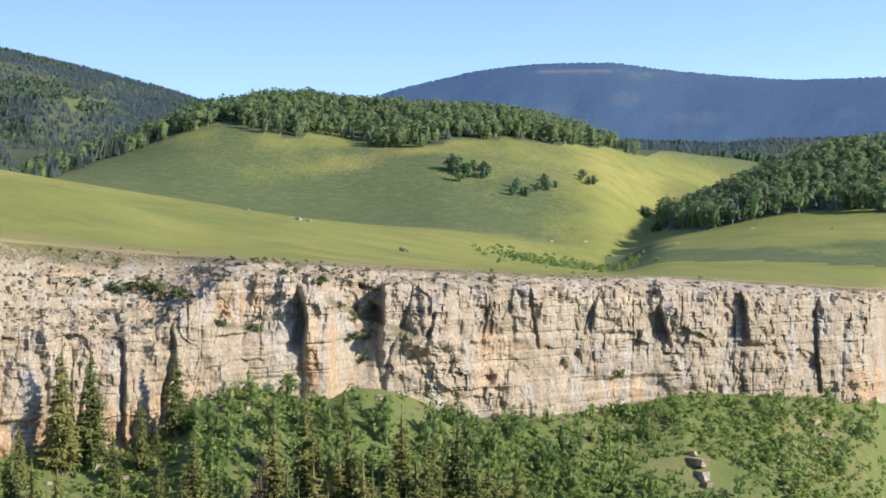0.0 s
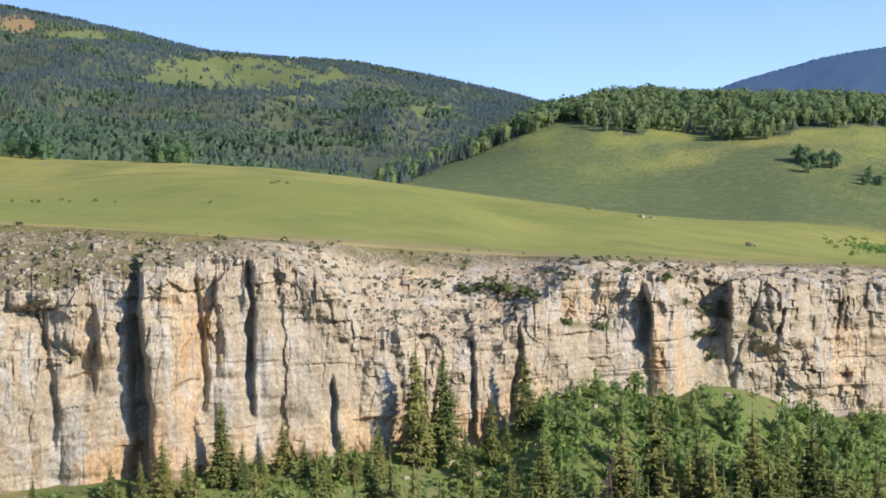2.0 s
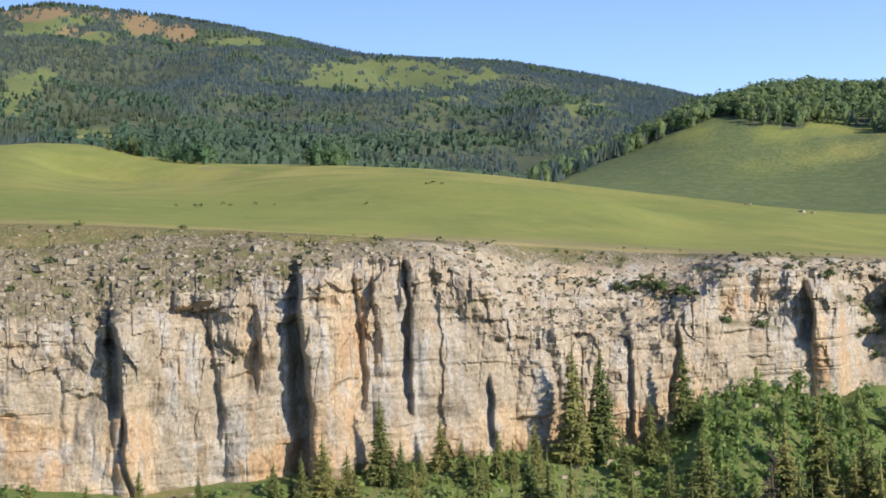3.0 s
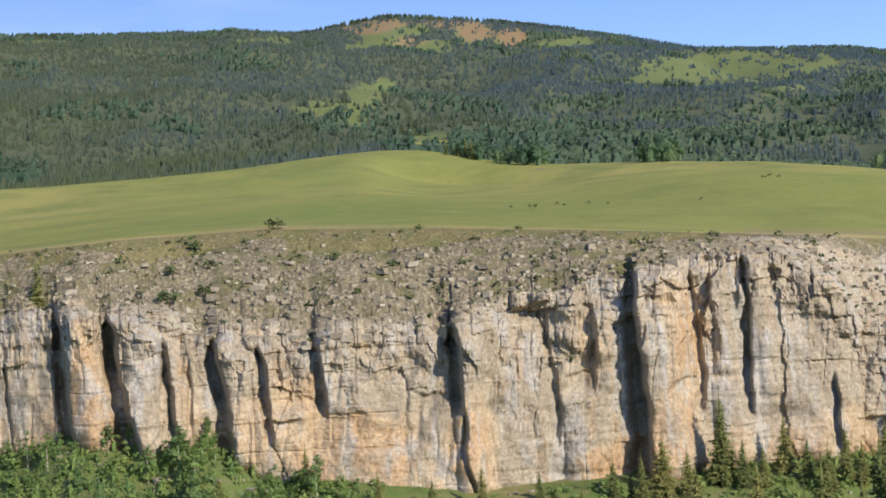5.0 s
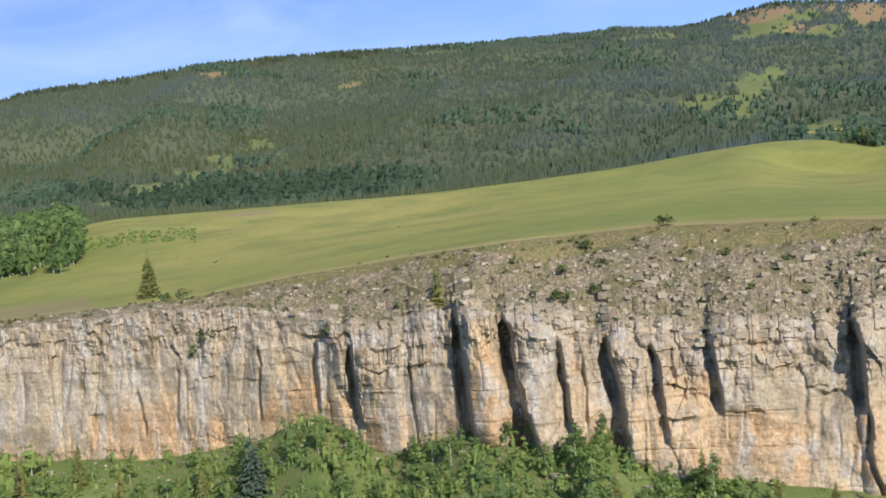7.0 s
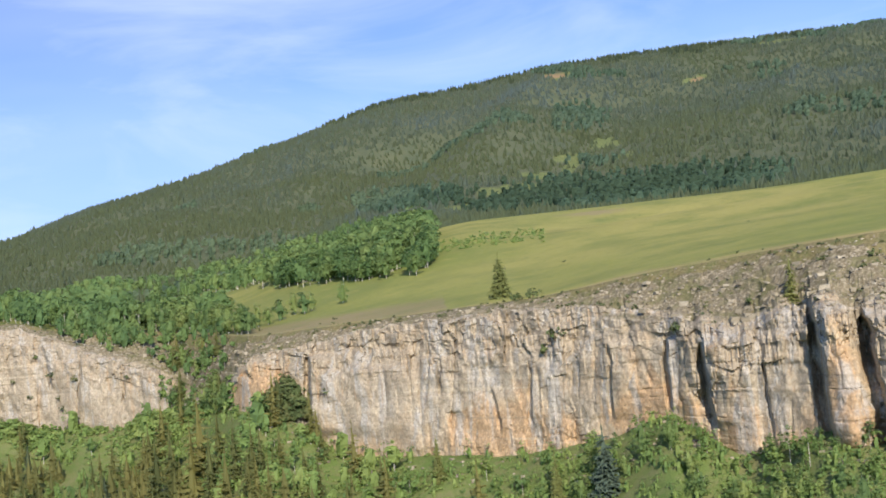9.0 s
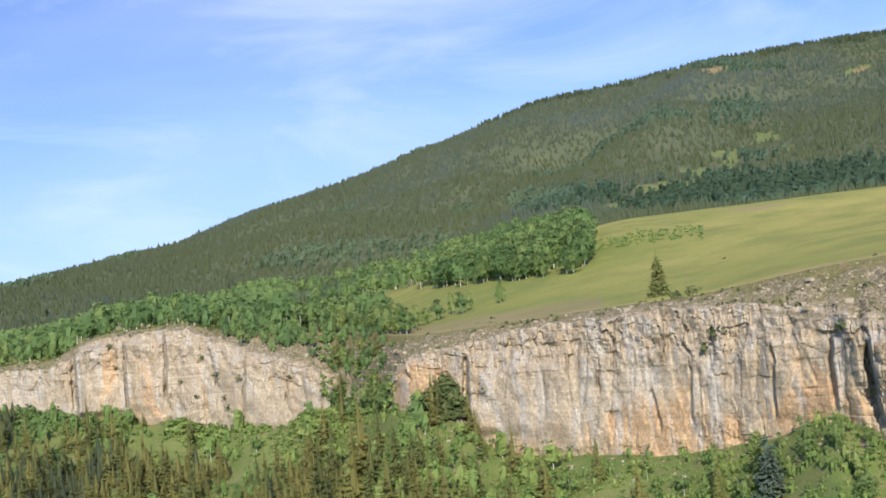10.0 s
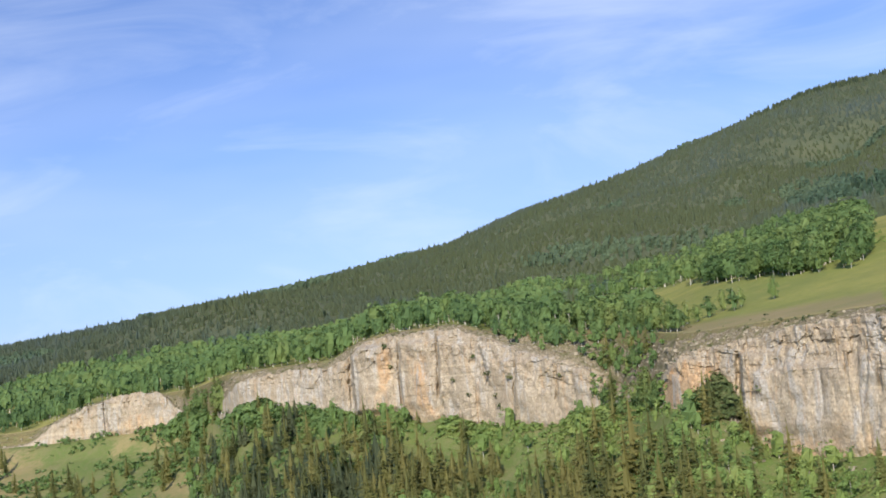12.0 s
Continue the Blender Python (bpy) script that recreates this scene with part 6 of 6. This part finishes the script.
def rim_forest():
    a, r = scatter(3800, 77, 101, lambda a: foot_r(a) + rim_back(a) + 6, lambda a: 0.5 * (dip_r(a) + hill_r(a)))
    r = r + (a < 80) * 60
    x, y, _ = spot(a, r, 0 * a)
    tone = fbm(x / 30, y / 30, 0 * x + 5, 2)
    near = r < foot_r(a) + 150
    for name, pool, k in (("rim_aspens", RIM_ASPENS, near), ("upper_aspens", TIER_ASPENS, ~near)):
        stand(name, pool, a[k], r[k], rng.uniform(6, 12, k.sum()) + 4 * np.clip(tone[k], -0.6, 0.9), np.clip(0.35 + 0.7 * tone[k] + rng.normal(0, 0.15, k.sum()), 0, 1), "aspen forest reaching down to the cliff rim", "forest", (GROVE, ASPEN_BARK))


rim_forest()

# clumps of trees in the far meadow
for a, r, n, spread in ((-0.8, 800, 12, 9), (-3.1, 770, 7, 5), (-4.3, 790, 7, 6), (-6.0, 830, 5, 4), (-8.2, 850, 5, 4), (-8.9, 790, 5, 4)):
    for k in range(n):
        aa, rr = a + rng.normal(0, spread / r * 57 * 0.6), r + rng.normal(0, spread)
        plant("aspen", COPSE_ASPENS, aa, rr, rng.uniform(6, 10) * (1 if a > -2 else 0.65), "round dark green aspen of a clump in the far meadow", "tree", "clumps in the far meadow")
for a, n in ((32.8, 12), (31.2, 6), (30.2, 8), (25.5, 5), (24.6, 4)):
    for k in range(n):
        plant("aspen" if a != 32.8 or k % 2 else "spruce", COPSE_ASPENS if a != 32.8 or k % 2 else FAR_SPRUCES, a + rng.normal(0, 0.35), float(crest_r(a)) - rng.uniform(5, 35), rng.uniform(5, 10), "tree of a copse at the top of the meadow", "tree", "copses at the top of the meadow")

# shrubs on the brink, in ledges and on the rim
for k in range(120):
    f = rng.random() ** 0.5
    a, e = 70.75 + f * rng.uniform(-0.75, 1.9), -1.85 - 1.7 * f
    j = int(round((a - CA[0]) / STEP))
    i = int(np.argmin(np.abs(np.degrees(np.arctan2(CLIFF_Z[:, j] - EYE, CLIFF_R[:, j])) - e)))
    plant("shrub", SHRUBS, a, float(CLIFF_R[i, j]) - 0.5, rng.uniform(1.8, 3.6), "dark green shrub crowding the cliff end", "shrub", "shrubs at the cliff end", float(CLIFF_Z[i, j]) - 0.2, ("stems", "foliage"))
for a, e, h in ((84.2, 0.65, 2.2), (84.0, -0.2, 1.8), (80.6, -0.1, 2.0), (80.0, -0.9, 2.2), (79.15, -1.1, 1.8), (80.9, -1.65, 1.4), (79.8, -1.8, 1.8), (79.7, -2.2, 1.8), (81.5, -0.95, 1.4), (77.2, -1.2, 1.3), (60.3, -1.8, 2.4), (69.4, -2.6, 1.6),
                (40.85, 2.15, 2.2), (34.9, 2.2, 0.9), (30.9, 1.7, 0.9), (36.1, 0.2, 1.4), (45.2, -0.8, 2.6), (45.0, 0.4, 2.0), (43.7, -0.5, 2.2), (43.5, 0.6, 1.6), (44.2, 1.4, 2.0), (33.2, 0.2, 1.2),
                (29.0, -4.0, 1.2), (7.6, -3.3, 2.2), (9.0, -3.1, 1.8), (5.0, -1.4, 1.9), (-5.0, -4.8, 2.4), (-7.2, -5.1, 1.8), (59.8, -1.2, 2.4), (54.9, -1.4, 2.0), (51.9, -0.5, 1.6),
                (12.4, -1.7, 2.6), (11.4, -1.9, 2.8), (10.8, -2.0, 2.4), (10.3, -2.1, 2.0), (11.8, -1.8, 2.4), (13.0, -1.65, 2.0), (13.4, -1.6, 1.8), (14.2, -1.5, 1.6), (14.9, -1.4, 1.3), (4.2, -2.4, 1.6), (3.6, -2.9, 2.0), (3.2, -3.6, 1.8), (3.9, -3.7, 2.2), (2.9, -2.5, 1.3), (3.4, -4.6, 2.0), (12.0, -1.3, 1.2), (-2.0, -1.3, 1.4), (-8.6, -1.5, 1.2), (47.0, 0.9, 1.5), (38.5, 0.6, 1.4),
                (37.6, -0.9, 1.5), (39.6, -1.3, 1.3), (35.5, -1.2, 1.2), (26.2, 0.6, 1.0), (19.2, 0.2, 1.0), (60.6, 0.55, 2.4), (61.3, 0.6, 2.0)):
    j = int(round((a - CA[0]) / STEP))
    ee = np.degrees(np.arctan2(CLIFF_Z[:, j] - EYE, CLIFF_R[:, j]))
    k = int(np.argmin(np.abs(ee - e)))
    plant("shrub", SHRUBS, a, float(CLIFF_R[k, j]) - 0.25, h, "grey-green shrub rooted in the rock", "shrub", "shrubs on the cliff", float(CLIFF_Z[k, j]) - 0.1, ("stems", "foliage"))


# ---------------------------------------------------------------- lower forest, stones and small growth
def slope_forest():
    """Conifers that crowd the canyon slope beyond the single ones."""
    leaf = []
    for s in range(6):
        g = np.random.default_rng(120 + s)
        leaf.append((spruce_crown(g, 12.0, 3.3, 7, 6, 0.03, 0.0, 0.55), None, 12.0))
    a, r = scatter(1500, 66, 101, lambda a: foot_r(a) - 110, lambda a: foot_r(a) - 5)
    x, y, _ = spot(a, r, 0 * a)
    d = fbm(x / 30, y / 30, 0 * x + 3, 3)
    depth = foot_r(a) - r
    keep = d + smooth(depth, 5, 60) * 0.9 - 0.9 * smooth(a, 91.5, 93) - 0.45 * (1 - smooth(a, 74, 79)) + rng.normal(0, 0.15, len(a)) > 0.72
    tint = np.clip(0.6 + 0.3 * d + rng.normal(0, 0.15, len(a)), 0, 1)
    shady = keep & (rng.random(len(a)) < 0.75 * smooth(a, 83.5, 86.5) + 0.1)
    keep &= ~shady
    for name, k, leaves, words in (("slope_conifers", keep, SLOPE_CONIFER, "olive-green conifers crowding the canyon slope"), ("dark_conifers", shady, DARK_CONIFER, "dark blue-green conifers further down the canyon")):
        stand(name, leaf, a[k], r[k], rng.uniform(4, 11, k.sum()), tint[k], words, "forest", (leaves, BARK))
    more = ~keep & ~shady & (a < 92.5) & (fbm(x / 15, y / 15, 0 * x + 33, 2) + rng.normal(0, 0.2, len(a)) > -0.1)
    stand("slope_aspens", RIM_ASPENS, a[more], r[more], 2.5 + 6.5 * rng.random(more.sum()) ** 1.5, np.clip(0.5 + 0.5 * d[more] + rng.normal(0, 0.2, more.sum()) - 0.45 * smooth(a[more], 84, 87), 0, 1), "pale green aspens and saplings on the canyon slope", "wood", (BRUSH, ASPEN_BARK))


def stone(gen):
    """An angular block, as triangles."""
    c = np.array([(x, y, z) for x in (-1, 1) for y in (-1, 1) for z in (-1, 1)], float) * gen.uniform(0.5, 1.0, (8, 3)) * (0.62, 0.5, 0.34)
    quads = ((0, 1, 3, 2), (4, 6, 7, 5), (0, 4, 5, 1), (2, 3, 7, 6), (0, 2, 6, 4), (1, 5, 7, 3))
    return np.array([c[list(t)] for q in quads for t in ((q[0], q[1], q[2]), (q[0], q[2], q[3]))])


def rubble():
    """Loose blocks on the broken slope above the brink and along the rim."""
    pool = [(stone(np.random.default_rng(200 + k)), None, 1.0) for k in range(10)]
    n = 11500
    j = rng.integers(0, len(CA), n)
    keep = rng.random(n) < 0.25 + 0.75 * smooth(rim_back(CA[j]), 12, 26)
    j = j[keep]
    i = FACE_ROWS + (rng.random(len(j)) ** 1.2 * SLOPE_ROWS * 0.92).astype(int)
    size = np.minimum(np.exp(rng.normal(-0.75, 0.55, len(j))), 1.8) * (1 - 0.5 * smooth(i, FACE_ROWS + 0.5 * SLOPE_ROWS, FACE_ROWS + 0.8 * SLOPE_ROWS))
    stand("rubble", pool, CA[j], CLIFF_R[i, j], size, rng.random(len(j)), "loose limestone blocks on the broken slope", "stones", (LOOSE_STONE,), CLIFF_Z[i, j], -0.05)
    b, r = scatter(260, -20, 72, lambda a: foot_r(a) - 14, lambda a: foot_r(a) - 3)
    stand("scree", pool, b, r, np.exp(rng.normal(-0.5, 0.4, len(b))), rng.random(len(b)), "fallen limestone blocks below the cliff", "stones", (LOOSE_STONE,), None, -0.05)


def meadow_tufts():
    """Low bushes dotted over the meadow and the broken slope."""
    leaf = []
    for s in range(5):
        g = np.random.default_rng(150 + s)
        leaf.append((leafy_crown(g, 0.9, 0.85, 0.0, 5, 7, 0.24), None, 0.9))
    a, r = scatter(2600, -20, 72, lambda a: foot_r(a) + rim_back(a) + 1, lambda a: crest_r(a) - 20)
    x, y, _ = spot(a, r, 0 * a)
    past = r - foot_r(a) - rim_back(a)
    d = fbm(x / 40, y / 40, 0 * x + 6, 3)
    keep = d + 0.6 * np.exp(-past / 12) > 0.6
    j = rng.integers(0, len(CA), 1900)
    i = FACE_ROWS + rng.integers(2, SLOPE_ROWS - 4, 1900)
    ok = (fbm(CA[j] * 0.9, CLIFF_R[i, j] / 8, 0 * j + 1.0, 2) > -0.1) & (rim_back(CA[j]) > 12)
    a2, r2, z2 = CA[j][ok], CLIFF_R[i, j][ok], CLIFF_Z[i, j][ok]
    aa, rr = np.concatenate([a[keep], a2]), np.concatenate([r[keep], r2])
    zz = np.concatenate([ground(a[keep], r[keep]), z2])
    stand("low_bushes", leaf, aa, rr, rng.uniform(0.25, 0.8, len(aa)), np.clip(rng.normal(0.4, 0.25, len(aa)), 0, 1), "low dark bushes dotted over meadow and rock", "bushes", (SHRUB_DOTS,), zz, 0.05)


def valley_brush():
    """Green willow brush in the draw and the sage hollow of the meadow."""
    leaf = []
    for s in range(4):
        g = np.random.default_rng(170 + s)
        leaf.append((leafy_crown(g, 2.2, 1.8, 0.0, 7, 7, 0.5), None, 2.2))
    a1, r1 = rng.normal(-4.0, 1.4, 170), rng.normal(500, 32, 170)
    a2 = rng.uniform(59.8, 65.2, 170)
    r2 = np.array([climb(q, float(np.interp(q, (59.8, 62.4, 65.2), (3.1, 3.1, 2.7)) + rng.normal(0, 0.16))) for q in a2])
    a3, r3 = rng.normal(-7.3, 0.5, 60), rng.normal(520, 40, 60)
    a, r = np.concatenate([a1, a2, a3]), np.concatenate([r1, r2, r3])
    h = np.concatenate([rng.uniform(0.8, 2.2, 170), rng.uniform(0.6, 1.5, 170), rng.uniform(0.8, 2, 60)])
    stand("willow_brush", leaf, a, r, h, np.clip(rng.normal(0.6, 0.2, len(a)), 0, 1), "green willow brush in a hollow of the meadow", "brush", (BRUSH,))


def undergrowth():
    """Small shrubs that speckle the open slope below the cliff."""
    leaf = []
    for s in range(5):
        g = np.random.default_rng(190 + s)
        leaf.append((leafy_crown(g, 1.2, 0.9, 0.0, 4, 5, 0.32), None, 1.2))
    a1, r1 = scatter(7500, -22, -2, lambda a: foot_r(a) - 120, lambda a: foot_r(a) - 1)
    a2, r2 = scatter(1300, -6, 26, lambda a: foot_r(a) - 34, lambda a: foot_r(a) - 1)
    a3, r3 = scatter(1000, 26, 40, lambda a: foot_r(a) - 16, lambda a: foot_r(a) - 1)
    a4, r4 = scatter(2200, 68, 100, lambda a: foot_r(a) - 80, lambda a: foot_r(a) - 1)
    a5, r5 = scatter(900, 40, 68, lambda a: foot_r(a) - 34, lambda a: foot_r(a) - 1)
    a6, r6 = scatter(1700, 87, 100, lambda a: foot_r(a) - 300, lambda a: foot_r(a) - 3)
    a7, r7 = scatter(2600, 75, 98, lambda a: foot_r(a) - 16, lambda a: foot_r(a) + 2)
    a, r = np.concatenate([a1, a2, a3, a4, a5, a6, a7]), np.concatenate([r1, r2, r3, r4, r5, r6, r7])
    x, y, _ = spot(a, r, 0 * a)
    d = fbm(x / 18, y / 18, 0 * x + 12, 3)
    keep = d + rng.normal(0, 0.25, len(a)) > 0.0
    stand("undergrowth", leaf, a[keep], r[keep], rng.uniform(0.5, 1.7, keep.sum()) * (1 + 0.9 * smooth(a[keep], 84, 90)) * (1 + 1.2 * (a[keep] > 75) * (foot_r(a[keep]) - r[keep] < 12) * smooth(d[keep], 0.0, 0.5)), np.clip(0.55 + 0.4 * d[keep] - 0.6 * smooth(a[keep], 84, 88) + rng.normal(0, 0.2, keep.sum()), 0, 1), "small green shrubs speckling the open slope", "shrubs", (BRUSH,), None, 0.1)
    j = np.round((np.concatenate([rng.uniform(72.9, 75.9, 210), rng.uniform(90.8, 92.4, 50)]) - CA[0]) / STEP).astype(int)
    i = rng.integers(24, FACE_ROWS + SLOPE_ROWS - 8, len(j))
    stand("gully_brush", leaf, CA[j], CLIFF_R[i, j] - 0.3, rng.uniform(0.8, 2.8, len(j)), np.clip(rng.normal(0.4, 0.25, len(j)), 0, 1), "green brush filling the gully between the cliffs", "brush", (BRUSH,), CLIFF_Z[i, j], 0.2)


slope_forest()
undergrowth()
rubble()
meadow_tufts()
valley_brush()

# pale blocks showing through the brush below the cliff
for a, ahead, size in ((-10.3, 26, 3.0), (-10.5, 30, 2.4), (-10.7, 33, 1.8), (-10.1, 23, 1.6), (-14.9, 12, 2.2), (-15.3, 16, 1.8), (-3.9, 34, 1.4), (2.6, 40, 2.2), (9.6, 44, 2.0), (41.0, 10, 1.8), (58.9, 26, 1.6), (33.4, 7, 1.6)):
    r = float(foot_r(a)) - ahead
    bo = new("boulder", soup("boulder", stone(np.random.default_rng(int(a * 100) + 7000)), ROCK))
    bo.matrix_world = Matrix.Translation(spot(a, r, float(ground(a, r)[0]) + size * 0.15)) @ Matrix.Rotation(a, 4, "Z") @ Matrix.Diagonal((size * 1.3, size, size, 1))
    tagged(bo, "pale limestone block among the brush below the cliff", "boulder", "blocks below the cliff")

# pale boulders in the far meadow
for a, r, size in ((1.67, 372, 2.0), (1.45, 374, 1.2), (5.93, 430, 1.3), (7.92, 445, 1.2), (5.5, 436, 1.0), (-4.42, 640, 1.5), (-5.8, 660, 1.6), (8.1, 440, 0.9), (-9.5, 560, 1.5), (-12.5, 600, 1.4)):
    bo = new("boulder", soup("boulder", stone(np.random.default_rng(int(a * 100) + 5000)), ROCK))
    bo.matrix_world = Matrix.Translation(spot(a, r, float(ground(a, r)[0]) + size * 0.2)) @ Matrix.Rotation(a, 4, "Z") @ Matrix.Diagonal((size * 1.6, size, size, 1))
    tagged(bo, "pale limestone boulder lying in the grass", "boulder", "boulders in the meadow")
